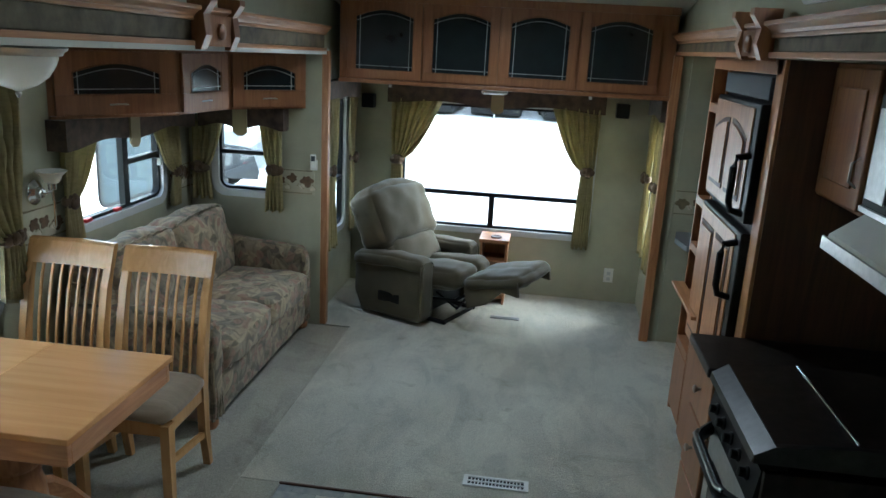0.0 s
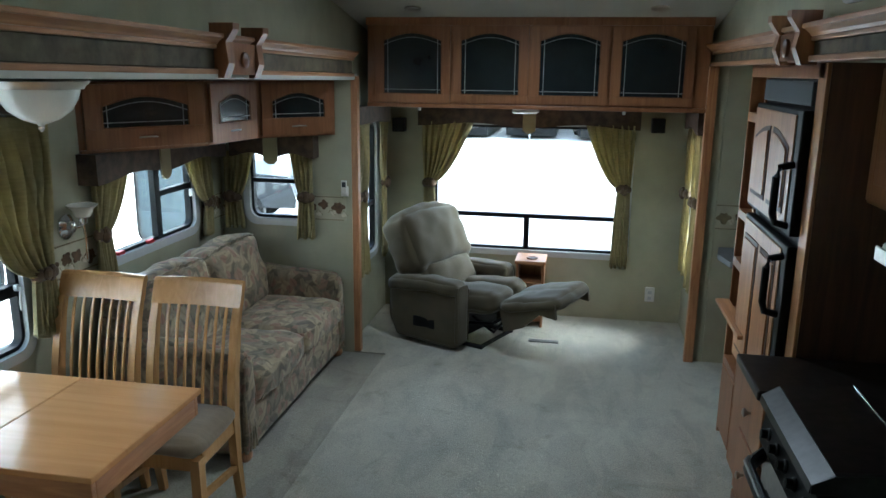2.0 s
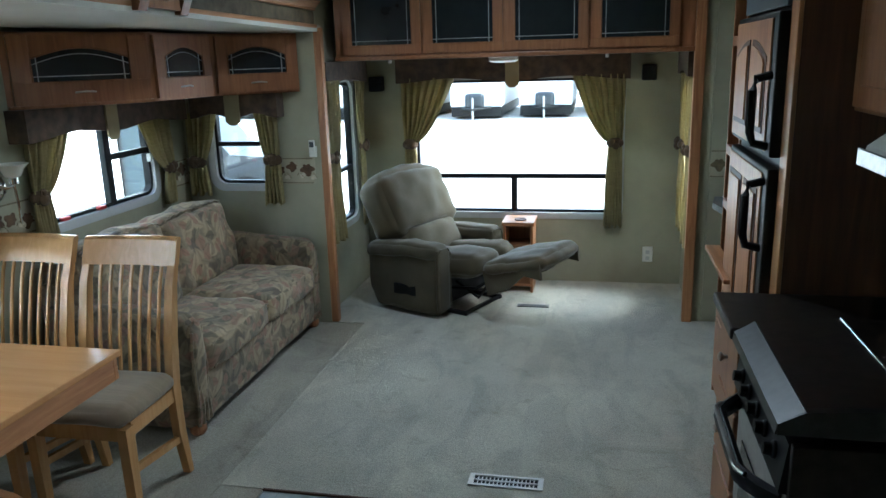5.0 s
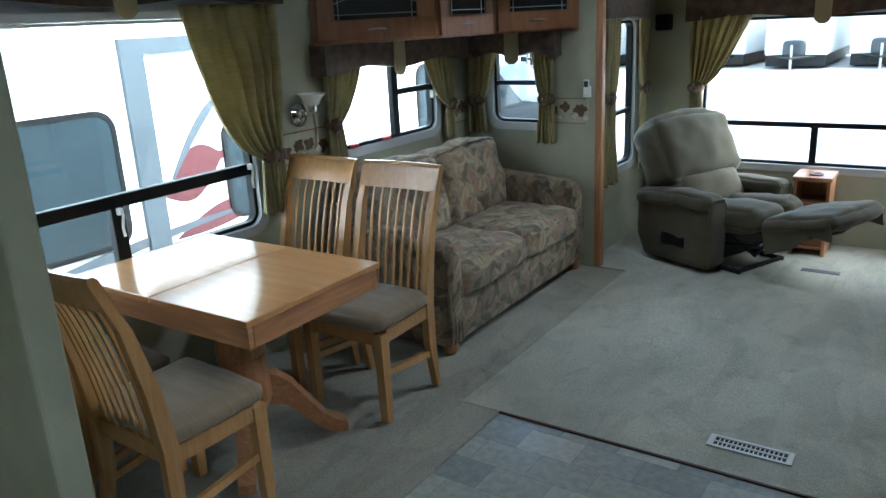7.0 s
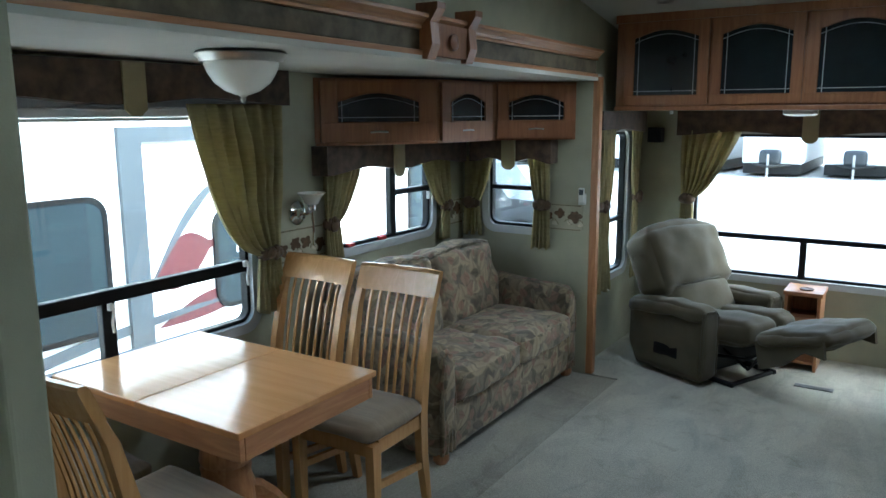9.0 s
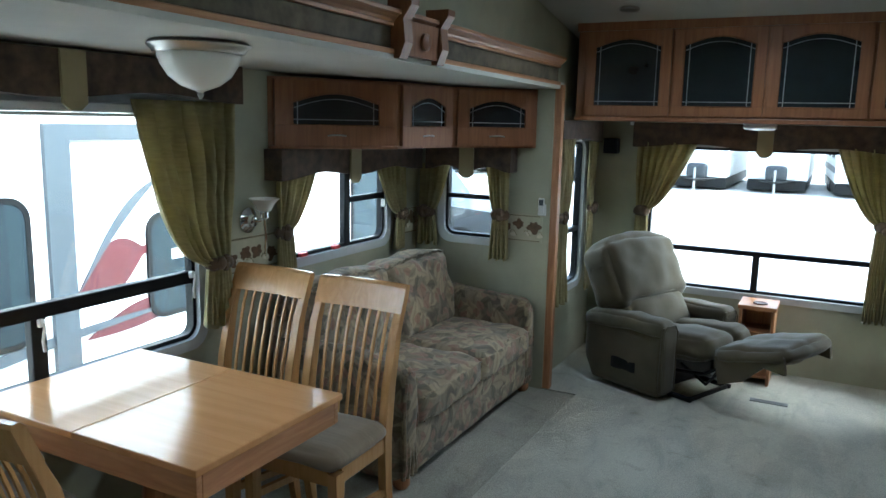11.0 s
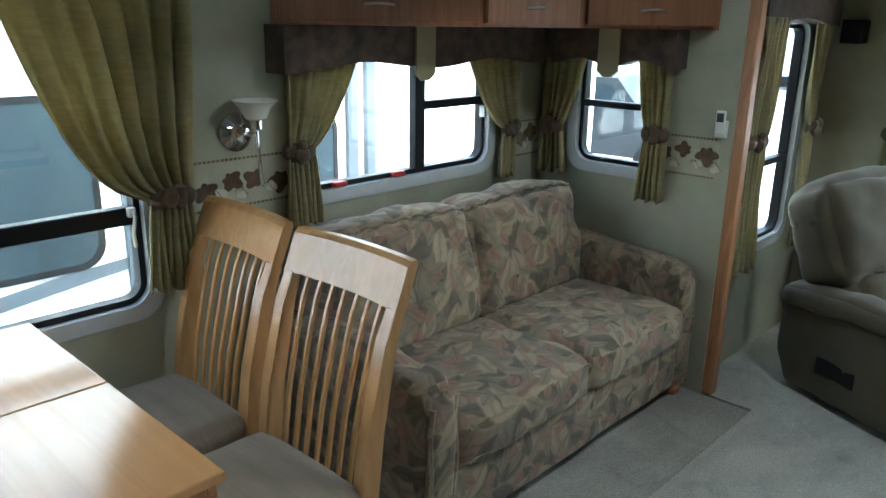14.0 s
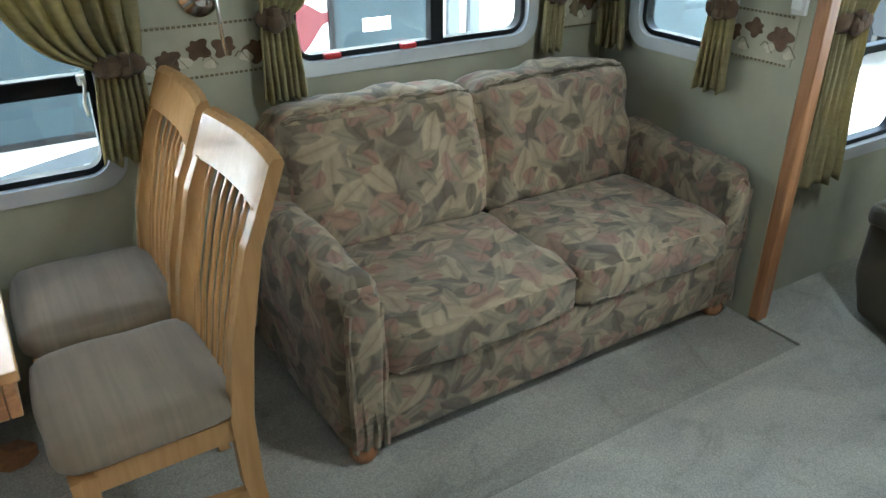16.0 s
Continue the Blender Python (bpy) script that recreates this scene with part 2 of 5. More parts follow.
DARKSTEEL = plain("smoked_steel", (0.075, 0.075, 0.075), 0.34, 1.0, 0.12, 40, 0.05)
CHROME = plain("chrome", (0.75, 0.75, 0.76), 0.12, 1.0, 0.03, 9, 0.0)
NICKEL = plain("brushed_nickel", (0.5, 0.47, 0.43), 0.32, 1.0, 0.06, 30, 0.03)
WHITE = plain("white_plastic", (0.72, 0.72, 0.69), 0.45, 0, 0.04, 7, 0.03)
FROST = plain("frosted_glass_shade", (0.78, 0.77, 0.72), 0.25, 0, 0.06, 5, 0.02)
DARKGLASS = plain("smoked_door_glass", (0.012, 0.017, 0.02), 0.18, 0, 0.2, 5, 0.0)
LEAD = plain("silver_leading", (0.36, 0.37, 0.38), 0.45, 0.6, 0.08, 20, 0.0)
COUNTER = plain("dark_mottled_laminate", (0.022, 0.016, 0.013), 0.35, 0, 0.5, 24, 0.05)
GREYTOP = plain("grey_laminate", (0.17, 0.175, 0.18), 0.4, 0, 0.15, 30, 0.04)
TILE = plain("dark_backsplash_tile", (0.012, 0.011, 0.010), 0.3, 0, 0.3, 14, 0.04)
BORDER = plain("cream_border_paper", (0.42, 0.395, 0.29), 0.75, 0, 0.1, 14, 0.1)
LEAF_RUST = plain("rust_printed_leaf", (0.105, 0.060, 0.029), 0.75, 0, 0.35, 30, 0.0)
LEAF_CREAM = plain("cream_printed_leaf", (0.58, 0.54, 0.42), 0.75, 0, 0.12, 30, 0.0)
LEAF_OLIVE = plain("olive_printed_leaf", (0.16, 0.13, 0.07), 0.75, 0, 0.3, 30, 0.0)
STONE = plain("stone_pattern_frieze", (0.10, 0.078, 0.044), 0.7, 0, 0.5, 11, 0.3, 40)
PANE = glass("clear_window_glass", (0.93, 0.96, 0.95), 0.0, 0.95)
RED = plain("red_plastic_latch", (0.55, 0.03, 0.03), 0.4)
TRAILER = plain("white_fibreglass", (0.80, 0.80, 0.79), 0.35, 0, 0.03, 2, 0.03)
TRAILERGLASS = plain("tinted_trailer_window", (0.022, 0.032, 0.038), 0.3, 0, 0.15, 1.5, 0.0)
GREYBLUE = plain("blue_grey_trim", (0.055, 0.068, 0.08), 0.4, 0, 0.08, 3, 0.0)
MAROON = plain("maroon_stripe", (0.08, 0.012, 0.016), 0.4, 0, 0.1, 3, 0.0)
TRAILERGLASS.node_tree.nodes["Principled BSDF"].inputs["Specular IOR Level"].default_value = 0.13
for dark in (BLACK, BLACKFRAME, COUNTER, TILE):
    dark.node_tree.nodes["Principled BSDF"].inputs["Specular IOR Level"].default_value = 0.22
GRAVEL = plain("pale_gravel", (0.50, 0.49, 0.46), 0.95, 0, 0.12, 0.6, 0.6, 30)
DARKCAR = plain("dark_vehicle_paint", (0.02, 0.024, 0.028), 0.3, 0, 0.1, 2, 0.0)


# ---- mesh helpers ----
def link(name, bm, material, parent=None, label="", smooth=False):
    me = bpy.data.meshes.new(name)
    bmesh.ops.recalc_face_normals(bm, faces=bm.faces)
    if smooth:
        for f in bm.faces:
            f.smooth = True
        for e in bm.edges:
            if len(e.link_faces) == 2 and e.calc_face_angle(0) > 0.7:
                e.smooth = False
    bm.to_mesh(me)
    bm.free()
    me.materials.append(material)
    ob = new(name, me)
    if parent is not None:
        ob.parent = parent
        ob.matrix_parent_inverse = chain(parent).inverted()
    if label:
        ob["label"] = label
    return ob


def chain(ob):
    """Parts are made in room coordinates: only a top-level thing has a place of its own."""
    return Matrix.Translation(ob.location) if ob.parent is None else Matrix.Identity(4)


def part(name, bm, material, parent, label="", smooth=False):
    return link(name, bm, material, parent, label, smooth)


def thing(name, at, label, category, group="", kind=""):
    ob = new(name)
    ob.location = at
    ob.empty_display_size = 0.1
    return tagged(ob, label, category, group, kind)


def solid(name, bm, material, label, category="", kind="", group="", smooth=False):
    return tagged(link(name, bm, material, None, "", smooth), label, category, group, kind)


def B():
    return bmesh.new()


def box(bm, x0, x1, y0, y1, z0, z1, bevel=0.0, m=None, seg=2):
    vs = bmesh.ops.create_cube(bm, size=1.0)["verts"]
    for v in vs:
        v.co = Vector(((x0 + x1) / 2 + v.co.x * (x1 - x0), (y0 + y1) / 2 + v.co.y * (y1 - y0), (z0 + z1) / 2 + v.co.z * (z1 - z0)))
    if bevel:
        edges = list({e for v in vs for e in v.link_edges})
        out = bmesh.ops.bevel(bm, geom=edges, offset=bevel, segments=seg, profile=0.5, affect="EDGES")
        vs = list({v for f in out["faces"] for v in f.verts} | {v for v in vs if v.is_valid})
    if m is not None:
        for v in vs:
            v.co = m @ v.co
    return bm


def cyl(bm, a, b, r0, r1=None, seg=14):
    a, b = Vector(a), Vector(b)
    q = (b - a).to_track_quat("Z", "Y").to_matrix().to_4x4()
    m = Matrix.Translation((a + b) / 2) @ q
    bmesh.ops.create_cone(bm, cap_ends=True, segments=seg, radius1=r0, radius2=r0 if r1 is None else r1, depth=(b - a).length, matrix=m)
    return bm


def prism(bm, pts, d0, d1, m=None):
    """A flat outline (u, v), pushed from d0 to d1 along the third axis."""
    m = m or Matrix.Identity(4)
    lo = [bm.verts.new(m @ Vector((u, v, d0))) for u, v in pts]
    hi = [bm.verts.new(m @ Vector((u, v, d1))) for u, v in pts]
    bm.faces.new(lo)
    bm.faces.new(hi)
    n = len(pts)
    for i in range(n):
        bm.faces.new((lo[i], lo[(i + 1) % n], hi[(i + 1) % n], hi[i]))
    return bm


def lathe(bm, profile, m=None, seg=24):
    m = m or Matrix.Identity(4)
    rings = []
    for r, z in profile:
        rings.append([bm.verts.new(m @ Vector((r * math.cos(2 * math.pi * i / seg), r * math.sin(2 * math.pi * i / seg), z))) for i in range(seg)])
    for a, b in zip(rings, rings[1:]):
        for i in range(seg):
            bm.faces.new((a[i], a[(i + 1) % seg], b[(i + 1) % seg], b[i]))
    bm.faces.new(rings[0])
    bm.faces.new(rings[-1])
    return bm


def tube(bm, pts, r, seg=8, flat=1.0):
    pts = [Vector(p) for p in pts]
    rings = []
    for i, p in enumerate(pts):
        d = (pts[min(i + 1, len(pts) - 1)] - pts[max(i - 1, 0)]).normalized()
        a = d.orthogonal().normalized() if abs(d.z) > 0.95 else d.cross(Vector((0, 0, 1))).normalized()
        b = d.cross(a)
        rings.append([bm.verts.new(p + a * r * math.cos(2 * math.pi * k / seg) + b * r * flat * math.sin(2 * math.pi * k / seg)) for k in range(seg)])
    for s, t in zip(rings, rings[1:]):
        for k in range(seg):
            bm.faces.new((s[k], s[(k + 1) % seg], t[(k + 1) % seg], t[k]))
    bm.faces.new(rings[0])
    bm.faces.new(rings[-1])
    return bm


def pad(bm, x0, x1, y0, y1, z0, z1, r=0.05, puff=0.02, n=12, m=None, wrinkle=0.004, seed=0.0):
    """A stuffed cushion: a rounded box with swollen faces and small creases."""
    c = Vector(((x0 + x1) / 2, (y0 + y1) / 2, (z0 + z1) / 2))
    h = Vector(((x1 - x0) / 2, (y1 - y0) / 2, (z1 - z0) / 2))
    r = min(r, *h)
    cache = {}
    m = m or Matrix.Identity(4)

    def vert(q):
        key = tuple(round(a, 4) for a in q)
        if key not in cache:
            p = Vector([a * b for a, b in zip(q, h)])
            inner = Vector([max(-(b - r), min(b - r, a)) for a, b in zip(p, h)])
            d = p - inner
            p = inner + d.normalized() * r if d.length > 1e-6 else p
            s = [1 - a * a for a in q]
            big = max(range(3), key=lambda k: abs(q[k]))
            o = [k for k in range(3) if k != big]
            p[big] += math.copysign(puff * s[o[0]] ** 0.6 * s[o[1]] ** 0.6 if min(s[o[0]], s[o[1]]) > 0 else 0, q[big])
            w = c + p
            w = w + d.normalized() * wrinkle * noise.noise(w * 9 + Vector((seed, seed, 0))) * 2 if d.length > 1e-6 else w
            cache[key] = bm.verts.new(m @ w)
        return cache[key]

    g = [-math.cos(math.pi * i / n) * 0.35 + (2 * i / n - 1) * 0.65 for i in range(n + 1)]
    for ax in range(3):
        o = [k for k in range(3) if k != ax]
        for sgn in (-1, 1):
            for i in range(n):
                for j in range(n):
                    quad = []
                    for a, b in ((i, j), (i + 1, j), (i + 1, j + 1), (i, j + 1)):
                        q = [0, 0, 0]
                        q[ax], q[o[0]], q[o[1]] = sgn, g[a], g[b]
                        quad.append(vert(q))
                    if len(set(quad)) == 4:
                        try:
                            bm.faces.new(quad)
                        except ValueError:
                            pass
    return bm


def rounded(u0, u1, v0, v1, r, k=6):
    pts = []
    for cx, cy, a0 in ((u1 - r, v1 - r, 0), (u0 + r, v1 - r, 90), (u0 + r, v0 + r, 180), (u1 - r, v0 + r, 270)):
        for i in range(k + 1):
            a = radians(a0 + 90 * i / k)
            pts.append((cx + r * math.cos(a), cy + r * math.sin(a)))
    return pts


def ring(bm, outer, inner, d0, d1, m):
    """A frame between two outlines with the same number of points."""
    n = len(outer)
    rows = []
    for pts, d in ((outer, d0), (outer, d1), (inner, d1), (inner, d0)):
        rows.append([bm.verts.new(m @ Vector((u, v, d))) for u, v in pts])
    for a in range(4):
        p, q = rows[a], rows[(a + 1) % 4]
        for i in range(n):
            bm.faces.new((p[i], p[(i + 1) % n], q[(i + 1) % n], q[i]))
    return bm


def ubox(bm, u0, u1, v0, v1, d0, d1, m, bevel=0.0):
    return box(bm, u0, u1, v0, v1, d0, d1, bevel, m)


def axes(u, v, d, at=(0, 0, 0)):
    m = Matrix((u, v, d)).transposed().to_4x4()
    m.translation = at
    return m


# Wall planes: u along the wall, v up, d into the room.
LEFT = axes((0, 1, 0), (0, 0, 1), (1, 0, 0), (-2.28, 0, 0))
END = axes((1, 0, 0), (0, 0, 1), (0, -1, 0), (0, 6.10, 0))
REAR = axes((1, 0, 0), (0, 0, 1), (0, -1, 0), (0, 7.25, 0))
SIDE_L = axes((0, 1, 0), (0, 0, 1), (1, 0, 0), (-1.40, 0, 0))
SIDE_R = axes((0, 1, 0), (0, 0, 1), (-1, 0, 0), (1.04, 0, 0))
END_R = axes((1, 0, 0), (0, 0, 1), (0, -1, 0), (0, 6.42, 0))
FRONT = axes((1, 0, 0), (0, 0, 1), (0, 1, 0), (0, 0.2, 0))


def wall(name, m, u0, u1, v0, v1, holes=(), thick=0.06, material=None, label="pale sage papered wall"):
    bm = B()
    us = sorted({u0, u1, *(h[0] for h in holes), *(h[1] for h in holes)})
    vs = sorted({v0, v1, *(h[2] for h in holes), *(h[3] for h in holes)})
    grid = {}

    def at(u, v, d):
        k = (u, v, d)
        if k not in grid:
            grid[k] = bm.verts.new(m @ Vector(k))
        return grid[k]

    def empty(i, j):
        if not (0 <= i < len(us) - 1 and 0 <= j < len(vs) - 1):
            return True
        cu, cv = (us[i] + us[i + 1]) / 2, (vs[j] + vs[j + 1]) / 2
        return any(a < cu < b and c < cv < d for a, b, c, d in holes)

    for i in range(len(us) - 1):
        for j in range(len(vs) - 1):
            if empty(i, j):
                continue
            a, b, c, d = us[i], us[i + 1], vs[j], vs[j + 1]
            for z in (0, -thick):
                bm.faces.new((at(a, c, z), at(b, c, z), at(b, d, z), at(a, d, z)))
            for (p, q), (di, dj) in ((((a, c), (b, c)), (0, -1)), (((a, d), (b, d)), (0, 1)), (((a, c), (a, d)), (-1, 0)), (((b, c), (b, d)), (1, 0))):
                if empty(i + di, j + dj):
                    bm.faces.new((at(*p, 0), at(*q, 0), at(*q, -thick), at(*p, -thick)))
    return solid(name, bm, material or WALL, label, "wall", "structure")


# ---- structure ----
def slab(name, x0, x1, y0, y1, z0, z1, material, label, category, bevel=0.0):
    return solid(name, box(B(), x0, x1, y0, y1, z0, z1, bevel), material, label, category, "structure")


slab("subfloor", -1.46, 1.75, 0.0, 7.35, -0.14, -0.012, DARK_AND_SHADED_WOOD, "plain wooden subfloor under the carpet", "floor")
slab("floor_carpet", -1.105, 1.70, 4.09, 7.25, -0.012, 0.004, CARPET, "worn grey-beige cut-pile carpet in the lounge", "carpet")
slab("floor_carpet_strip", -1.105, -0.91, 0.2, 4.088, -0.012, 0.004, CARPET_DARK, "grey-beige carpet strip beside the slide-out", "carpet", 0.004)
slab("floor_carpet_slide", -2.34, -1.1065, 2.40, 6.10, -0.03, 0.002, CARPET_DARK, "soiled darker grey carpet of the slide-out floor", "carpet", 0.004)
slab("floor_carpet_corner", -1.40, -1.105, 6.112, 7.25, -0.012, 0.004, CARPET, "grey-beige carpet beside the rear window corner", "carpet")
slab("floor_vinyl", -0.908, 1.70, 0.2, 4.086, -0.011, -0.002, VINYL, "blue-grey patterned sheet vinyl in the kitchen", "vinyl floor")
slab("trim_carpet_edge", -0.915, 0.86, 4.080, 4.094, -0.004, 0.0065, DARK_AND_SHADED_WOOD, "thin brown carpet edge strip beside vinyl", "trim", 0.003)
slab("step_1", -1.40, 1.04, 0.2, 1.42, -0.002, 0.18, CARPET, "carpeted step up to the front of the trailer", "step", 0.01)
slab("step_2", -1.40, 1.04, 0.2, 1.16, 0.18, 0.35, CARPET, "upper carpeted step at the front of the trailer", "step", 0.01)

WIN_BIG = (2.62, 4.10, 0.70, 1.74)
WIN_SOFA = (4.72, 5.70, 0.955, 1.50)
WIN_END = (-2.07, -1.66, 0.95, 1.50)
WIN_REAR = (-0.98, 0.56, 0.545, 1.56)
WIN_SL = (6.36, 6.98, 0.57, 1.58)
WIN_SR = (6.55, 7.05, 0.57, 1.58)
# Unseen opening in the hall wall, added to brighten the dining partition.
WIN_FILL = (0.62, 1.32, 1.15, 1.93)
WIN_HIGH = (3.05, 4.05, 2.25, 2.48)
wall("wall_slide", LEFT, 2.40, 6.10, -0.03, 1.95, [WIN_BIG, WIN_SOFA])
wall("wall_slide_end", END, -2.28, -1.33, -0.03, 1.95, [WIN_END])
wall("wall_rear", REAR, -1.46, 1.10, -0.012, 2.75, [WIN_REAR])
wall("wall_side_left", SIDE_L, 6.16, 7.25, -0.012, 2.75, [WIN_SL])
wall("wall_side_right", SIDE_R, 6.42, 7.25, -0.012, 2.9, [WIN_SR])
wall("wall_over_slide_left", SIDE_L, 2.40, 6.16, 2.06, 2.9)
wall("wall_over_slide_right", SIDE_R, 1.50, 6.42, 2.14, 2.9, [WIN_HIGH])
wall("wall_kitchen_end", END_R, 1.102, 1.70, -0.012, 2.14)
wall("wall_kitchen_back", axes((0, 1, 0), (0, 0, 1), (-1, 0, 0), (1.70, 0, 0)), 1.50, 6.48, -0.012, 2.14)
wall("wall_front", FRONT, -1.46, 1.76, -0.012, 2.9)
wall("wall_hall_left", SIDE_L, 0.2, 2.34, -0.012, 2.9)
wall("wall_hall_right", SIDE_R, 0.2, 1.50, -0.012, 2.9, [WIN_FILL])
wall("wall_kitchen_near", axes((1, 0, 0), (0, 0, 1), (0, 1, 0), (0, 1.50, 0)), 1.04, 1.70, -0.012, 2.14)
slab("wall_partition", -2.34, -1.402, 2.34, 2.40, -0.03, 2.06, WALL, "pale papered end wall of the dining slide-out", "wall", 0.004)
slab("wall_hall_end", -1.398, -0.835, 2.19, 2.25, 0.005, 2.795, WALL, "pale papered partition wall between hall and dining", "wall", 0.004)
slab("trim_partition", -0.862, -0.822, 2.183, 2.257, 0.005, 2.79, WALL, "pale rounded edge trim on the partition wall", "trim", 0.008)

# Ceilings
def tilted(ob):
    """The slide-out's roof line rises a little towards the dining end."""
    for o in (ob, *ob.children_recursive):
        if o.type == "MESH":
            for v in o.data.vertices:
                v.co.z += max(0.0, 5.5 - v.co.y) * 0.0135
    return ob


tilted(slab("ceiling_slide", -2.34, -1.30, 2.40, 6.16, 1.905, 1.945, CEIL, "off-white ceiling panel of the dining slide-out", "ceiling"))
slab("ceiling_kitchen", 1.045, 1.76, 1.50, 6.42, 2.14, 2.18, CEIL, "off-white ceiling panel of the kitchen slide-out", "ceiling")


def main_ceiling():
    """The lounge ceiling falls towards the rear wall; a roof vent goes through it."""
    bm = B()
    m = axes((1, 0, 0), (0, 1, 0), (0, 0, 1))
    xs, ys = [-1.46, -0.30, 0.05, 1.10], [0.14, 3.6, 5.28, 5.63, 7.33]

    def zz(y):
        return 2.80 if y < 3.6 else 2.80 - (y - 3.6) * 0.172

    grid = {}

    def at(x, y, up):
        k = (x, y, up)
        if k not in grid:
            grid[k] = bm.verts.new(m @ Vector((x, y, zz(y) + (0.06 if up else 0))))
        return grid[k]

    def open_cell(i, j):
        return not (0 <= i < 3 and 0 <= j < 4) or (i == 1 and j == 2)

    for i in range(3):
        for j in range(4):
            if open_cell(i, j):
                continue
            a, b, c, d = xs[i], xs[i + 1], ys[j], ys[j + 1]
            for up in (0, 1):
                bm.faces.new((at(a, c, up), at(b, c, up), at(b, d, up), at(a, d, up)))
            for p, q, di, dj in (((a, c), (b, c), 0, -1), ((a, d), (b, d), 0, 1), ((a, c), (a, d), -1, 0), ((b, c), (b, d), 1, 0)):
                if open_cell(i + di, j + dj):
                    bm.faces.new((at(*p, 0), at(*q, 0), at(*q, 1), at(*p, 1)))
    solid("ceiling", bm, CEIL, "off-white sloping lounge ceiling with textured panels", "ceiling", "structure")


main_ceiling()

# Posts and edge trims of the slide openings
slab("trim_post_left", -1.375, -1.285, 6.104, 6.160, 0.004, 1.93, OAK_Z, "honey oak upright post at the slide-out opening", "post", 0.006)
slab("trim_post_right", 0.975, 1.038, 6.385, 6.44, 0.004, 2.02, OAK_Z, "honey oak upright post beside the kitchen slide-out", "post", 0.006)


# ---- windows ----
def window(name, m, hole, rails, posts, label, sill=True, r=0.07):
    """A trailer window: pale trim, black rounded frame, bars and panes. rails: (v, thickness); posts: (u, v0, v1, thickness)."""
    u0, u1, v0, v1 = hole
    w = thing(name, m @ Vector(((u0 + u1) / 2, v0, 0)), label, "window", kind="structure")
    part("window_trim", ring(B(), rounded(u0 - 0.045, u1 + 0.045, v0 - 0.045, v1 + 0.045, r + 0.03), rounded(u0 + 0.004, u1 - 0.004, v0 + 0.004, v1 - 0.004, r), -0.03, 0.012, m), GREYTRIM, w, "pale grey plastic trim")
    part("window_frame", ring(B(), rounded(u0 + 0.005, u1 - 0.005, v0 + 0.005, v1 - 0.005, r), rounded(u0 + 0.024, u1 - 0.024, v0 + 0.024, v1 - 0.024, r - 0.02), -0.055, -0.012, m), BLACKFRAME, w, "black aluminium frame")
    for v, t in rails:
        part("rail", ubox(B(), u0 + 0.02, u1 - 0.02, v - t / 2, v + t / 2, -0.05, -0.006, m, 0.004), BLACKFRAME, w)
    for u, a, b, t in posts:
        part("mullion", ubox(B(), u - t / 2, u + t / 2, a, b, -0.049, -0.008, m, 0.004), BLACKFRAME, w)
    cuts = sorted([v0 + 0.02] + [v for v, _ in rails] + [v1 - 0.02])
    for a, b in zip(cuts, cuts[1:]):
        pane = part("pane", ubox(B(), u0 + 0.015, u1 - 0.015, a, b, -0.036, -0.032, m), PANE, w)
        pane.visible_shadow = False
    return w


window("window_1", LEFT, WIN_BIG, [(0.985, 0.055)], [(3.33, 0.72, 0.985, 0.06)], "large dining window with black lower bar over the table")
win2 = window("window_2", LEFT, WIN_SOFA, [], [(5.29, 0.97, 1.49, 0.055)], "sliding window with black frame behind the sofa")
part("rail", ubox(B(), 5.31, 5.68, 1.215, 1.25, -0.05, -0.006, LEFT, 0.004), BLACKFRAME, win2)
for u in (4.86, 5.16):
    part("latch", ubox(B(), u - 0.03, u + 0.03, 0.962, 0.982, -0.02, 0.012, LEFT, 0.005), RED, win2, "red plastic latch")
part("lever", ubox(B(), 5.655, 5.67, 1.16, 1.21, -0.01, 0.02, LEFT, 0.004), WHITE, win2, "white latch lever")
window("window_3", END, WIN_END, [(1.215, 0.03)], [], "small end window with black frame beside the sofa")
window("window_4", REAR, WIN_REAR, [(0.828, 0.035)], [(-0.215, 0.56, 0.828, 0.045)], "wide rear window with black lower bar", r=0.05)
window("window_5", SIDE_L, WIN_SL, [(0.95, 0.03)], [], "side window next to the reclining chair")
window("window_6", SIDE_R, WIN_SR, [(0.95, 0.03)], [], "narrow side window near the rear corner")
# This hall window is an added, out-of-view source of fill light.
window("window_8", SIDE_R, WIN_FILL, [], [], "unseen hall window added to let in fill light")
window("window_7", SIDE_R, WIN_HIGH, [], [], "small high window above the kitchen ledge")


hr = thing("blind_headrail", (-2.24, 3.36, 1.70), "pale grey metal blind rail over the dining window", "blind")
part("rail", ubox(B(), 2.63, 3.95, 1.705, 1.742, 0.016, 0.05, LEFT, 0.006), GREYTRIM, hr)
part("folded_shade", ubox(B(), 2.64, 3.94, 1.690, 1.704, 0.018, 0.046, LEFT, 0.004), WHITE, hr, "folded white pleats")


def window_lever(u, v):
    w = thing("window_lever", LEFT @ Vector((u, v, 0)), "small white plastic window lever on the black bar", "lever", "dining window levers")
    part("pivot", ubox(B(), u - 0.012, u + 0.012, v, v + 0.03, -0.006, 0.016, LEFT, 0.005), WHITE, w)
    part("arm", tube(B(), [LEFT @ Vector((u + du, v + dv, 0.02)) for du, dv in ((0, 0.02), (0.004, 0), (-0.006, -0.05), (-0.002, -0.09))], 0.006, 6), WHITE, w, "", True)


window_lever(3.33, 0.93)
window_lever(4.06, 0.985)


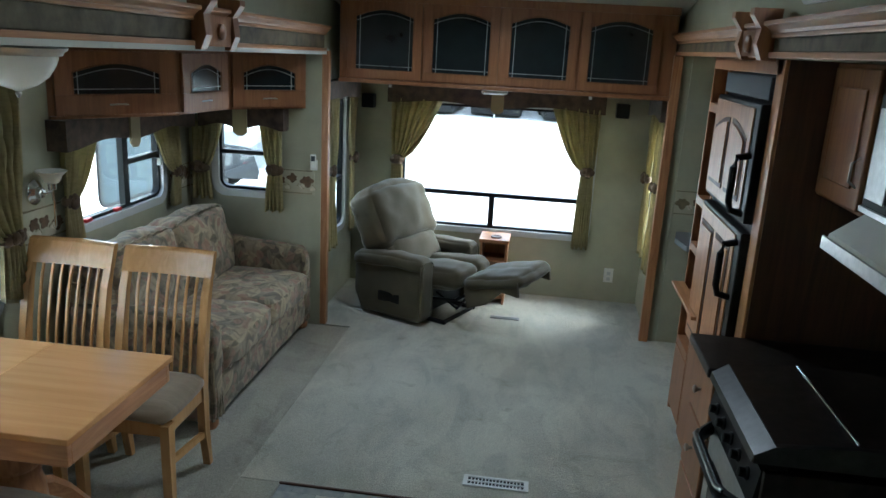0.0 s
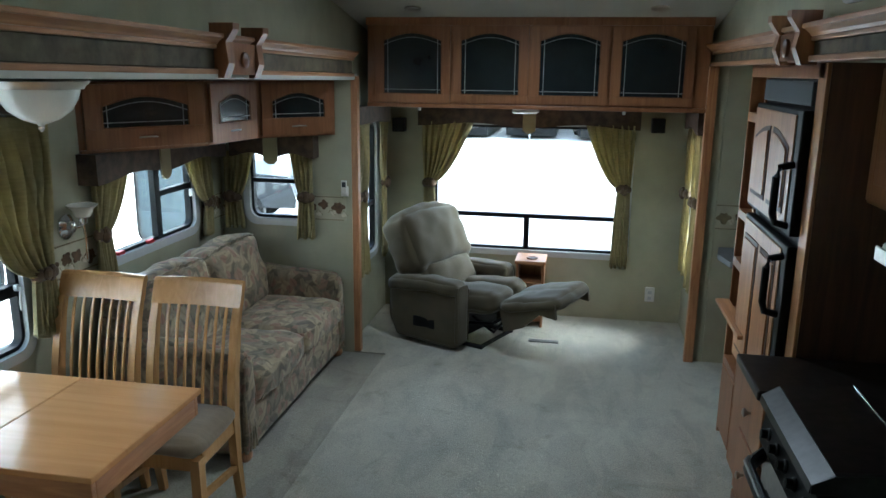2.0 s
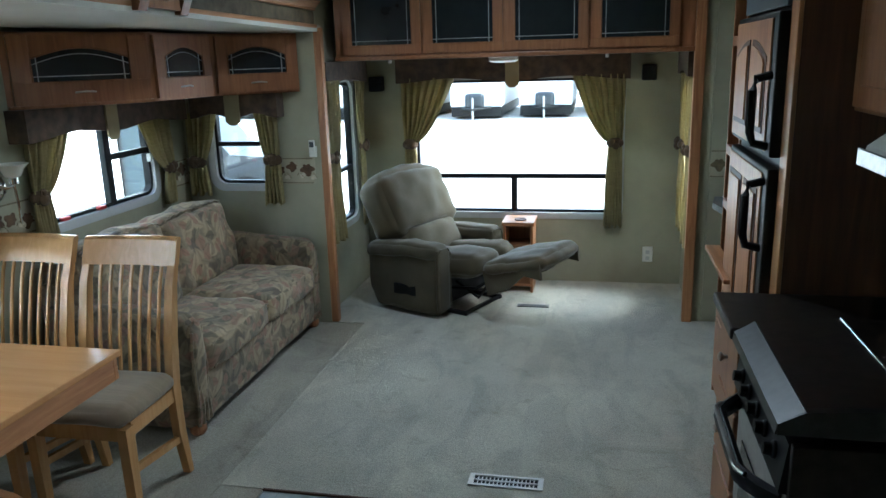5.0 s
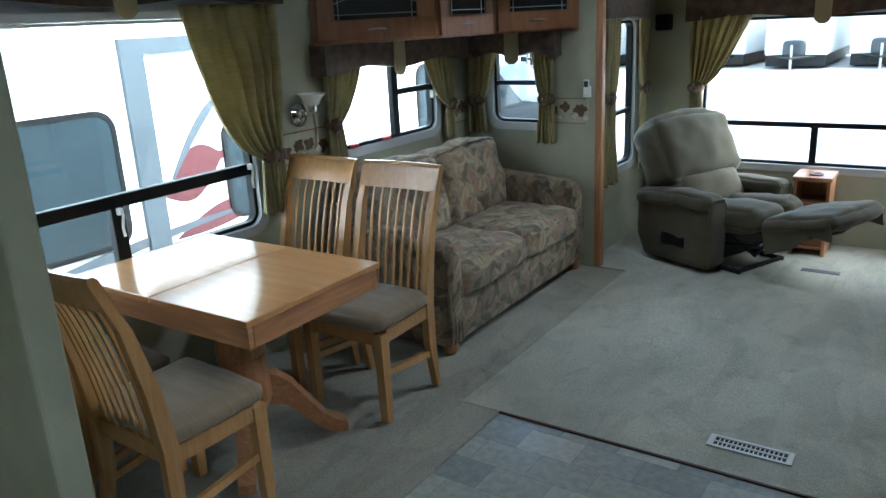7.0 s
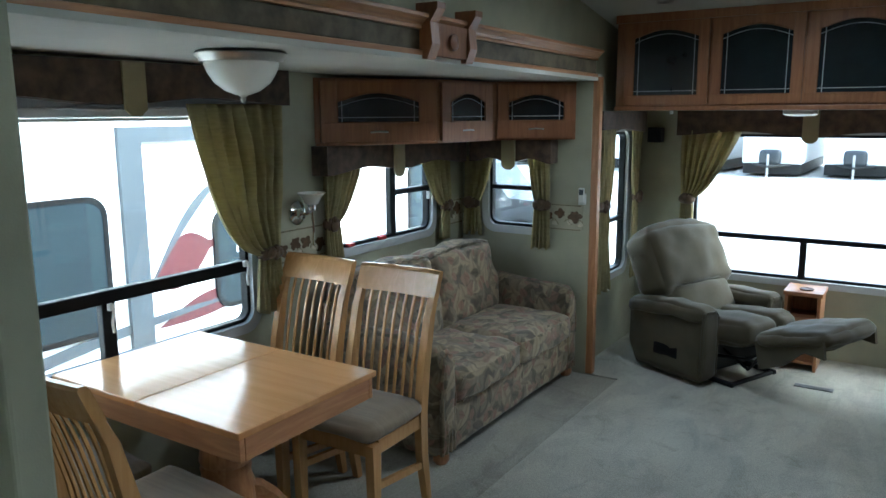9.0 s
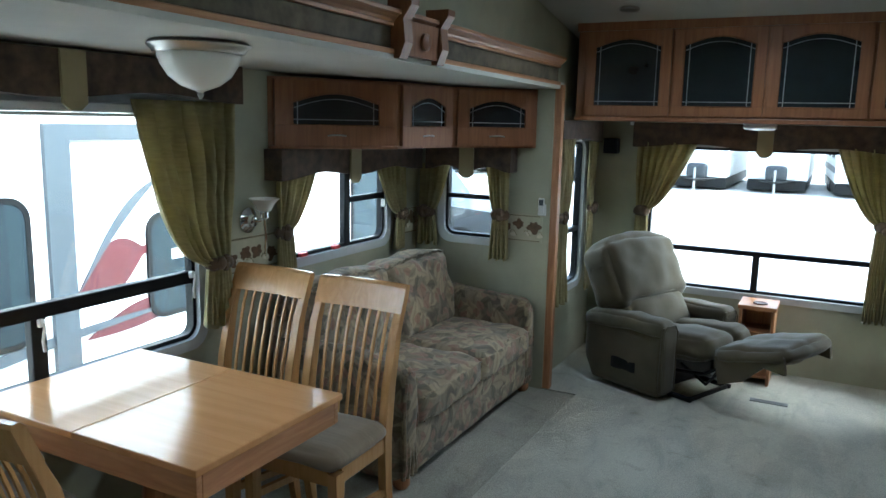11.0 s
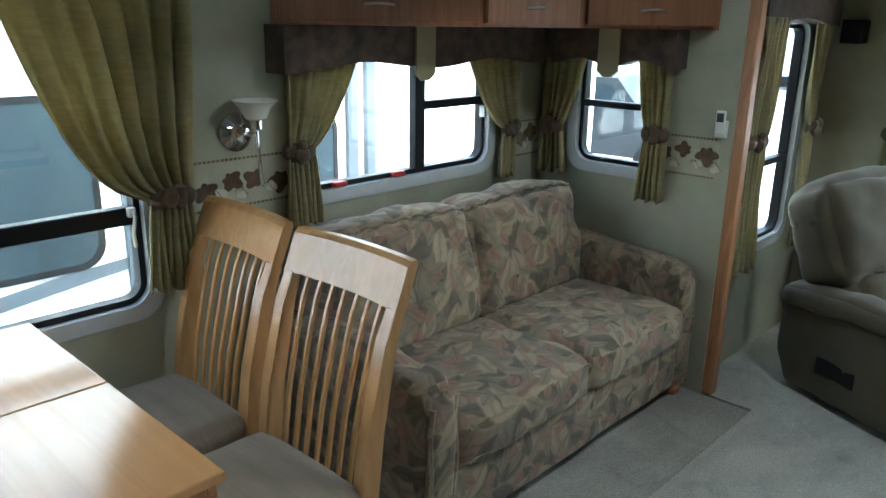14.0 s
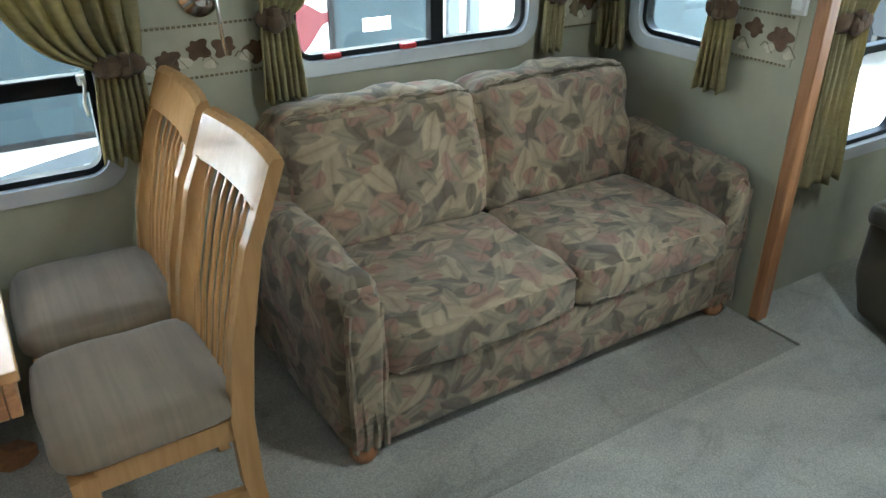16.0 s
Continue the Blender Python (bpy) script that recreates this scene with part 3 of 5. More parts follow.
# ---- curtains and valances ----
def curtain(m, uo, ui, wo, wi, ztop, ztie, zbot, label, folds=9, depth=0.035, off=0.06, power=0.6, seed=0.0):
    c = thing("curtain", m @ Vector(((uo + ui) / 2, zbot, off)), label, "curtain", "tied olive curtains")
    bm = B()
    nu, nv = folds * 8, 44
    rows = []
    for j in range(nv + 1):
        z = zbot + (ztop - zbot) * j / nv
        k = (z - ztie) / (ztop - ztie) if z >= ztie else 0
        if z >= ztie:
            a, b = wo + (uo - wo) * k ** power, wi + (ui - wi) * k ** power
            squeeze = 0.55 + 0.45 * k ** 0.5
        else:
            t = (ztie - z) / (ztie - zbot)
            grow = 0.9 * t ** 0.5
            a, b = wo - (wi - wo) * 0.15 * grow, wi + (wi - wo) * 0.35 * grow
            squeeze = 0.55 + 0.3 * t
        row = []
        for i in range(nu + 1):
            s = i / nu
            sag = 0.015 * math.sin(math.pi * s) * (1 - abs(2 * k - 1)) if z >= ztie else 0
            ph = s * folds * 2 * math.pi + seed + 2.2 * noise.noise(Vector((s * 3 + seed, z * 2.2, seed)))
            d = off + depth * squeeze * (math.sin(ph) + 0.35 * math.sin(2.3 * ph + seed)) * (0.8 + 0.9 * noise.noise(Vector((s * 6, z * 3, seed + 5))))
            hem = 0.012 * math.sin(ph * 0.5) if j == 0 else 0
            row.append(bm.verts.new(m @ Vector((a + (b - a) * s, z - sag + hem, d))))
        rows.append(row)
    for p, q in zip(rows, rows[1:]):
        for i in range(nu):
            bm.faces.new((p[i], p[i + 1], q[i + 1], q[i]))
    for f in bm.faces:
        f.smooth = True
    drape = part("drape", bm, DRAPE, c)
    drape.modifiers.new("cloth", "SOLIDIFY").thickness = 0.004
    mid, wid = (wo + wi) / 2, abs(wi - wo) / 2 + 0.012
    tb = B()
    pad(tb, mid - wid, mid + wid, ztie - 0.035, ztie + 0.025, off - depth * 0.9, off + depth * 1.1, 0.025, 0.006, 8, m, 0.006, seed)
    part("tie_band", tb, TIE, c, "rust patterned tie band", True)
    kb = B()
    for k in range(3):
        a = k * 2.1 + seed
        pad(kb, mid - 0.02 + 0.022 * math.cos(a), mid + 0.02 + 0.022 * math.cos(a), ztie - 0.022 + 0.016 * math.sin(a), ztie + 0.022 + 0.016 * math.sin(a), off + depth * 0.8, off + depth * 0.8 + 0.022, 0.014, 0.006, 5, m, 0.008, a)
    part("bow", kb, TIE, c, "rust fabric rosette", True)
    return c


def valance(m, u0, u1, v0, v1, tabs, label, depth=0.10):
    c = thing("valance", m @ Vector(((u0 + u1) / 2, v0, 0)), label, "valance", "brown box valances")
    pts = [(u0, v1), (u0, v0)]
    n = 40
    for i in range(n + 1):
        u = u0 + (u1 - u0) * i / n
        pts.append((u, v0 + 0.03 * (0.5 - 0.5 * math.cos(2 * math.pi * i / n * (len(tabs) + 1)))))
    pts += [(u1, v1)]
    bm = prism(B(), pts[2:] + pts[:1], 0.0, depth, m)
    part("cover", bm, VALANCE, c)
    for u in tabs:
        part("tab", prism(B(), [(u - 0.05, v1), (u - 0.05, v0 - 0.02), (u - 0.02, v0 - 0.045), (u + 0.02, v0 - 0.045), (u + 0.05, v0 - 0.02), (u + 0.05, v1)], depth, depth + 0.012, m), TABCLOTH, c, "gold fabric tab")
    return c


G = "olive gold drape tied back beside the "
curtain(LEFT, 4.26, 3.70, 4.215, 4.10, 1.76, 1.05, 0.76, G + "dining window", 7, 0.036, 0.07, 0.42, 1.0)
curtain(LEFT, 4.60, 4.90, 4.60, 4.70, 1.42, 1.13, 0.86, G + "sofa window", 6, 0.022, 0.05, 0.7, 2.0)
curtain(LEFT, 5.86, 5.50, 5.84, 5.76, 1.42, 1.11, 0.89, G + "sofa window corner", 6, 0.022, 0.05, 0.6, 3.0)
curtain(END, -2.24, -2.02, -2.23, -2.13, 1.42, 1.11, 0.89, G + "small end window", 5, 0.02, 0.05, 0.6, 4.0)
curtain(END, -1.60, -1.76, -1.60, -1.69, 1.44, 1.12, 0.83, G + "end window", 5, 0.022, 0.05, 0.7, 5.0)
curtain(REAR, -1.07, -0.66, -1.05, -0.97, 1.58, 1.09, 0.47, G + "rear window", 7, 0.03, 0.06, 0.6, 6.0)
curtain(REAR, 0.60, 0.22, 0.58, 0.49, 1.58, 1.09, 0.46, G + "wide rear window", 7, 0.03, 0.06, 0.6, 7.0)
curtain(SIDE_L, 6.20, 6.48, 6.21, 6.38, 1.60, 1.10, 0.52, G + "side window", 6, 0.026, 0.08, 0.6, 8.0)
curtain(SIDE_L, 7.10, 6.92, 7.08, 7.0, 1.60, 1.10, 0.5, G + "corner side window", 4, 0.022, 0.05, 0.6, 9.0)
curtain(SIDE_R, 6.50, 6.84, 6.53, 6.70, 1.60, 1.10, 0.46, G + "rear corner window", 4, 0.022, 0.05, 0.6, 10.0)
curtain(SIDE_R, 7.14, 6.85, 7.13, 6.97, 1.60, 1.10, 0.5, G + "narrow side window", 4, 0.022, 0.05, 0.6, 11.0)
V = "brown leaf-pattern fabric box valance over the "
valance(LEFT, 2.42, 4.30, 1.755, 1.92, [3.44], V + "dining window", 0.11)
valance(LEFT, 4.56, 5.97, 1.39, 1.545, [5.19], V + "sofa window", 0.11)
valance(END, -2.16, -1.56, 1.39, 1.545, [-1.86], V + "small end window", 0.11)
valance(REAR, -1.10, 0.63, 1.545, 1.72, [-0.215], V + "rear window", 0.09)
valance(SIDE_L, 6.24, 7.12, 1.57, 1.72, [], V + "side window", 0.09)
valance(SIDE_R, 6.50, 7.15, 1.57, 1.72, [], V + "rear corner window", 0.09)


# ---- wallpaper border ----
def leaf(bm, u, v, size, turn, m, d, lobes=5):
    pts = []
    n = 40
    for i in range(n):
        a = 2 * math.pi * i / n
        r = size * (0.70 + 0.32 * math.cos(a)) * (0.80 + 0.42 * abs(math.cos(lobes * a / 2)) ** 1.6)
        pts.append((u + r * math.cos(a + turn), v + r * math.sin(a + turn) * 0.85))
    prism(bm, pts, d, d + 0.0015, m)


def border(m, u0, u1, v0, v1, seed):
    b = thing("wallpaper_border", m @ Vector(((u0 + u1) / 2, v0, 0)), "cream wallpaper border with rust autumn leaves", "border", "leaf borders", "structure")
    part("strip", ubox(B(), u0, u1, v0, v1, 0.0, 0.003, m), BORDER, b)
    for v in (v0 + 0.006, v1 - 0.006):
        bm = B()
        n = int((u1 - u0) / 0.016)
        for i in range(n):
            ubox(bm, u0 + i * 0.016 + 0.002, u0 + i * 0.016 + 0.013, v - 0.004, v + 0.004, 0.003, 0.0045, m)
        tagged(part("rope_line", bm, LEAF_OLIVE, b, "printed rope line"), kind="stuff")
    rnd = random.Random(seed)
    u = u0 + 0.05
    while u < u1 - 0.04:
        bm = B()
        leaf(bm, u, (v0 + v1) / 2 + rnd.uniform(-0.02, 0.025), rnd.uniform(0.044, 0.06), rnd.uniform(0, 6), m, 0.0035)
        part("printed_leaf", bm, rnd.choice((LEAF_RUST, LEAF_RUST, LEAF_OLIVE)), b)
        bm = B()
        leaf(bm, u + 0.05, (v0 + v1) / 2 + rnd.uniform(-0.045, -0.01), rnd.uniform(0.022, 0.03), rnd.uniform(0, 6), m, 0.0036, 3)
        part("printed_leaf", bm, LEAF_CREAM, b)
        tb = tube(B(), [m @ Vector((u + 0.02 + 0.012 * k, (v0 + v1) / 2 - 0.03 + 0.018 * math.sin(k * 1.1), 0.004)) for k in range(5)], 0.0018, 5)
        part("printed_stem", tb, LEAF_OLIVE, b)
        u += rnd.uniform(0.085, 0.105)


border(LEFT, 4.16, 4.66, 0.955, 1.125, 1)
border(LEFT, 5.78, 6.096, 0.955, 1.125, 2)
border(END, -2.275, -2.13, 0.955, 1.125, 3)
border(END, -1.66, -1.375, 0.955, 1.125, 4)
border(END_R, 1.105, 1.45, 0.955, 1.125, 5)


# ---- beams over the slides ----
def beam(name, xface, side, y0, y1, z0, z1, bracket_y, label):
    """The moulded fascia over a slide opening: lower lip, frieze, crown and one bracket. side: +1 faces +x."""
    b = thing(name, (xface, (y0 + y1) / 2, z0), label, "fascia", kind="structure")
    s = side
    back = xface - s * 0.07

    def bx(p, q, za, zb, mat, nm, lab=""):
        part(nm, box(B(), min(p, q), max(p, q), y0, y1, za, zb, 0.004), mat, b, lab)

    bx(back, xface + s * 0.012, z0, z0 + 0.022, OAK_Y, "lower_lip")
    bx(back, xface - s * 0.004, z0 + 0.022, z1 - 0.052, STONE, "frieze", "brown stone-pattern frieze")
    bx(back, xface + s * 0.010, z1 - 0.052, z1 - 0.036, OAK_Y, "crown_bead")
    cove = [(-0.07, z1 - 0.036), (0.012, z1 - 0.036), (0.018, z1 - 0.026), (0.032, z1 - 0.014), (0.036, z1 - 0.010), (-0.07, z1 - 0.010)]
    part("crown_cove", prism(B(), cove, -(y1 - y0) / 2, (y1 - y0) / 2, axes((s, 0, 0), (0, 0, 1), (0, -s, 0), (xface, (y0 + y1) / 2, 0))), OAK_Y, b)
    bx(back, xface + s * 0.045, z1 - 0.010, z1 + 0.008, OAK_Y, "crown_upper")
    mm = axes((s, 0, 0), (0, 0, 1), (0, -s, 0), (xface, bracket_y, 0))
    for o in (-0.15, 0.15):
        prof = [(-0.02, z0 - 0.01), (0.035, z0 - 0.01), (0.06, z0 + 0.05), (0.05, z1 - 0.02), (0.085, z1 + 0.03), (0.085, z1 + 0.055), (-0.02, z1 + 0.055)]
        part("bracket", prism(B(), prof, o - 0.03, o + 0.03, mm), CHERRY, b)
    part("bracket_block", prism(B(), [(-0.02, z0 + 0.005), (0.04, z0 + 0.005), (0.045, z1 - 0.02), (-0.02, z1 - 0.02)], -0.119, 0.119, mm), CHERRY, b)
    kb = lathe(B(), [(0.001, 0.0), (0.034, 0.0), (0.034, 0.012), (0.024, 0.018), (0.001, 0.02)], axes((0, 1, 0), (0, 0, 1), (s, 0, 0), (xface + s * 0.043, bracket_y, (z0 + z1) / 2 - 0.01)))
    part("rosette", kb, CHERRY, b, "turned wooden rosette", True)
    return b


tilted(beam("trim_beam_left", -1.31, 1, 2.34, 6.10, 1.925, 2.08, 4.35, "honey oak fascia with brackets over the dining slide-out"))
beam("trim_beam_right", 0.99, -1, 1.50, 6.40, 2.02, 2.145, 4.36, "honey oak fascia with brackets over the kitchen slide-out")
tilted(slab("trim_ledge_left", -1.40, -1.38, 2.34, 6.10, 1.95, 2.058, OAK_Y, "oak backing behind the slide-out fascia", "trim"))
slab("trim_ledge_right", 1.065, 1.10, 1.50, 6.40, 2.03, 2.138, OAK_Y, "oak backing behind the kitchen fascia", "trim")


# ---- wall cabinets ----
def arch_door(parent, m, u0, u1, v0, v1, d, rise, handle=True, fu=0.05, fv=0.05, top=0.06):
    """A framed door with an arched smoked pane, silver leading and a pull."""
    a, b, lo = u0 + fu, u1 - fu, v0 + fv
    hi = v1 - top
    n = 12
    arc = [(a + (b - a) * i / n, hi - rise + rise * math.sin(math.pi * i / n)) for i in range(n + 1)]
    door = part("door", prism(B(), [(u0, v0), (u1, v0), (u1, lo), (u0, lo)], d, d + 0.02, m), CHERRY, parent)
    part("stile", ubox(B(), u0, a, lo, v1, d, d + 0.02, m, 0.002), CHERRY, door)
    part("stile", ubox(B(), b, u1, lo, v1, d, d + 0.02, m, 0.002), CHERRY, door)
    part("arched_rail", prism(B(), arc + [(b, v1), (a, v1)], d, d + 0.0195, m), CHERRY, door)
    part("pane", prism(B(), [(a - 0.006, lo - 0.006), (b + 0.006, lo - 0.006), (b + 0.006, hi - rise), *[(u, v + 0.006) for u, v in arc[::-1]], (a - 0.006, hi - rise)], d + 0.006, d + 0.010, m), DARKGLASS, door, "dark smoked glass")
    part("bead", tube(B(), [m @ Vector((u, v, d + 0.02)) for u, v in [(a, lo), *arc, (b, lo), (a, lo)]], 0.0045, 6), CHERRY, door)
    ins = min(0.028, (b - a) * 0.12)
    w = 0.0022
    for u in (a + ins, b - ins):
        part("leading", ubox(B(), u - w, u + w, lo, hi - rise * 0.55, d + 0.010, d + 0.013, m), LEAD, door)
    part("leading", ubox(B(), a, b, lo + ins - w, lo + ins + w, d + 0.010, d + 0.013, m), LEAD, door)
    part("leading", tube(B(), [m @ Vector((u, v - ins, d + 0.0115)) for u, v in arc], w, 5), LEAD, door)
    if handle:
        c = (u0 + u1) / 2
        hb = tube(B(), [m @ Vector((c + 0.05 * t, v0 + fv * 0.5 + 0.004 * (1 - t * t), d + 0.018 + 0.018 * (1 - t * t))) for t in (-1, -0.7, -0.3, 0, 0.3, 0.7, 1)], 0.0045, 7)
        part("handle", hb, NICKEL, door, "brushed nickel pull", True)
    return door


CORNER = [(-2.275, 4.585), (-1.89, 5.17), (-1.81, 5.67), (-1.44, 6.095)]
cc = thing("corner_wall_cabinet", (-2.0, 5.5, 1.545), "honey maple corner wall cabinet with arched smoked glass doors", "cabinet")
part("body", prism(B(), [*CORNER, (-2.275, 6.095)], 1.545, 1.90), CHERRY, cc)
for p, q in zip(CORNER, CORNER[1:]):
    u = Vector((q[0] - p[0], q[1] - p[1], 0))
    ln = u.length
    u.normalize()
    mm = axes(u, (0, 0, 1), u.cross(Vector((0, 0, 1))), (p[0], p[1], 0))
    arch_door(cc, mm, 0.03, ln - 0.02, 1.56, 1.885, 0.002, 0.05, True, 0.09 if ln > 0.6 else 0.07, 0.105, 0.06)
    if ln > 0.6:
        part("bottom_rail", ubox(B(), 0.0, ln, 1.545, 1.562, 0.0, 0.028, mm, 0.004), CHERRY, cc)

rc = thing("rear_wall_cabinet", (-0.18, 6.8, 1.735), "long maple cabinet with four arched smoked glass doors", "cabinet")
RY = 6.42
part("body", box(B(), -1.30, 0.985, RY, 7.245, 1.735, 2.31, 0.004), CHERRY, rc)
rm = axes((1, 0, 0), (0, 0, 1), (0, -1, 0), (0, RY, 0))
for a, b in ((-1.24, -0.715), (-0.70, -0.185), (-0.17, 0.345), (0.36, 0.885)):
    arch_door(rc, rm, a, b, 1.76, 2.27, 0.002, 0.05, False, 0.06, 0.055, 0.05)
part("crown", prism(B(), [(-1.30, 2.27), (0.985, 2.27), (0.985, 2.345), (-1.30, 2.345)], 0.0, 0.035, rm), CHERRY, rc)
part("light_rail", ubox(B(), -1.30, 0.985, 1.722, 1.75, -0.02, 0.024, rm, 0.004), CHERRY, rc)
for u in (-0.93, 0.46):
    part("catch", ubox(B(), u - 0.01, u + 0.01, 1.70, 1.724, -0.01, 0.01, rm, 0.003), WHITE, rc, "small white catch")


# ---- dining table and chairs ----
def dining_table():
    t = thing("dining_table", (-1.73, 3.385, 0.0), "glossy oak pedestal dining table under the window", "table")
    x0, x1, xm, y0, y1 = -2.235, -1.225, -1.735, 3.04, 3.73
    for a, b in ((x0, xm - 0.0012), (xm + 0.0012, x1)):
        part("tabletop", box(B(), a, b, y0, y1, 0.728, 0.752, 0.004), TABLEWOOD, t)
    part("apron", box(B(), x0 + 0.02, x1 - 0.012, y0 + 0.012, y0 + 0.034, 0.645, 0.728, 0.003), OAK_X, t)
    part("apron", box(B(), x0 + 0.02, x1 - 0.012, y1 - 0.034, y1 - 0.012, 0.645, 0.728, 0.003), OAK_X, t)
    part("apron", box(B(), x1 - 0.034, x1 - 0.0115, y0 + 0.035, y1 - 0.035, 0.645, 0.728, 0.003), OAK_Y, t)
    part("apron", box(B(), x0 + 0.0195, x0 + 0.04, y0 + 0.035, y1 - 0.035, 0.645, 0.728, 0.003), OAK_Y, t)
    cx, cy = -1.70, 3.385
    part("pedestal", lathe(B(), [(0.12, 0.645), (0.12, 0.62), (0.075, 0.60), (0.07, 0.55), (0.092, 0.47), (0.10, 0.42), (0.092, 0.40), (0.098, 0.385), (0.092, 0.36), (0.11, 0.30), (0.115, 0.22), (0.095, 0.17), (0.06, 0.15)], Matrix.Translation((cx, cy, 0)), 28), OAK_Z, t, "", True)
    for k in range(4):
        a = radians(45 + 90 * k)
        m = axes((math.cos(a), math.sin(a), 0), (0, 0, 1), (math.sin(a), -math.cos(a), 0), (cx, cy, 0))
        top = [(0.07, 0.31), (0.13, 0.30), (0.19, 0.25), (0.25, 0.17), (0.31, 0.09), (0.37, 0.055), (0.40, 0.045)]
        low = [(0.40, 0.004), (0.35, 0.004), (0.29, 0.03), (0.22, 0.10), (0.16, 0.16), (0.07, 0.18)]
        part("foot", prism(B(), top + low, -0.032, 0.032, m), OAK_X, t)


dining_table()


def dining_chair():
    """Built facing -y: the back at +y."""
    c = thing("dining_chair", (0, 0, 0), "honey oak slat-back dining chair with taupe padded seat", "chair", "chairs round the dining table")
    w = 0.215

    prof = [(0.20, 0.0), (0.165, 0.22), (0.16, 0.42), (0.185, 0.62), (0.235, 0.84), (0.30, 1.0)]

    def back_y(z):
        for (a, za), (b, zb) in zip(prof, prof[1:]):
            if za <= z <= zb:
                return a + (b - a) * (z - za) / (zb - za)
        return prof[-1][0]

    for s in (-1, 1):
        m = axes((0, 1, 0), (0, 0, 1), (1, 0, 0), (s * (w - 0.018), 0, 0))
        low = prof[:-1] + [(0.268, 0.92)]
        wide = [0.0165 + 0.011 * math.sin(math.pi * min(1, z / 0.92)) for _, z in low]
        pts = [(y - h, z) for (y, z), h in zip(low, wide)] + [(y + h, z) for (y, z), h in zip(low[::-1], wide[::-1])]
        bm = prism(B(), pts, -0.018, 0.018, m)
        bmesh.ops.bevel(bm, geom=list(bm.edges), offset=0.003, segments=1, affect="EDGES")
        part("back_post", bm, CHAIRWOOD, c)
        leg = [(-0.205, 0.0), (-0.17, 0.0), (-0.16, 0.41), (-0.215, 0.41)]
        part("front_leg", prism(B(), leg, -0.02, 0.02, m), CHAIRWOOD, c)
        part("stretcher", prism(B(), [(-0.165, 0.205), (0.15, 0.165), (0.15, 0.195), (-0.165, 0.235)], -0.01, 0.01, m), CHAIRWOOD, c)
        part("seat_rail", prism(B(), [(-0.165, 0.36), (0.145, 0.36), (0.145, 0.42), (-0.165, 0.42)], -0.011, 0.011, m), CHAIRWOOD, c)
    part("front_rail", box(B(), -w + 0.038, w - 0.038, -0.205, -0.185, 0.355, 0.42, 0.003), CHAIRWOOD, c)
    part("back_rail", box(B(), -w + 0.038, w - 0.038, 0.15, 0.17, 0.36, 0.42, 0.003), CHAIRWOOD, c)
    # curved top rail
    n = 12
    bm = B()
    rows = []
    for i in range(n + 1):
        x = -w + 2 * w * i / n
        bow = 0.02 * (1 - (x / w) ** 2)
        quad = []
        for z, dy in ((0.915, -0.018), (1.015, -0.018), (1.027, -0.010), (1.027, 0.008), (1.015, 0.016), (0.915, 0.018)):
            quad.append(bm.verts.new((x, back_y(min(z, 1.0)) + (z - 1.0 if z > 1.0 else 0) * 0.4 + bow + dy, z)))
        rows.append(quad)
    for p, q in zip(rows, rows[1:]):
        for k in range(6):
            bm.faces.new((p[k], p[(k + 1) % 6], q[(k + 1) % 6], q[k]))
    bm.faces.new(rows[0])
    bm.faces.new(rows[-1])
    part("top_rail", bm, CHAIRWOOD, c)
    for i in range(7):
        x = (i - 3) * 0.047
        bow = 0.02 * (1 - (x / w) ** 2)
        bm = B()
        rows = []
        for k in range(9):
            z = 0.42 + (0.925 - 0.42) * k / 8
            xc, yc = x * (0.93 + 0.07 * k / 8), back_y(z) + bow * (k / 8) ** 0.7
            rows.append([bm.verts.new((xc + a, yc + b, z)) for a, b in ((-0.0065, -0.003), (-0.0045, -0.0055), (0.0045, -0.0055), (0.0065, -0.003), (0.0065, 0.0045), (-0.0065, 0.0045))])
        for p, q in zip(rows, rows[1:]):
            for k in range(6):
                bm.faces.new((p[k], p[(k + 1) % 6], q[(k + 1) % 6], q[k]))
        bm.faces.new(rows[0])
        bm.faces.new(rows[-1])
        part("slat", bm, CHAIRWOOD, c)
    bm = B()
    pad(bm, -w + 0.0, w - 0.0, -0.225, 0.155, 0.415, 0.49, 0.035, 0.016, 12, None, 0.003, 3)
    part("seat", bm, SEATCLOTH, c, "taupe fabric seat pad", True)
    return c


chair = dining_chair()
chair.matrix_basis = pose(-1.492, 3.965, 0.004, 0, 0, 1)
copy_thing(chair, pose(-1.985, 3.965, 0.004, 0, 0, -1))
copy_thing(chair, pose(-1.50, 2.915, 0.004, 0, 0, 178))
copy_thing(chair, pose(-1.98, 2.90, 0.004, 0, 0, 179))


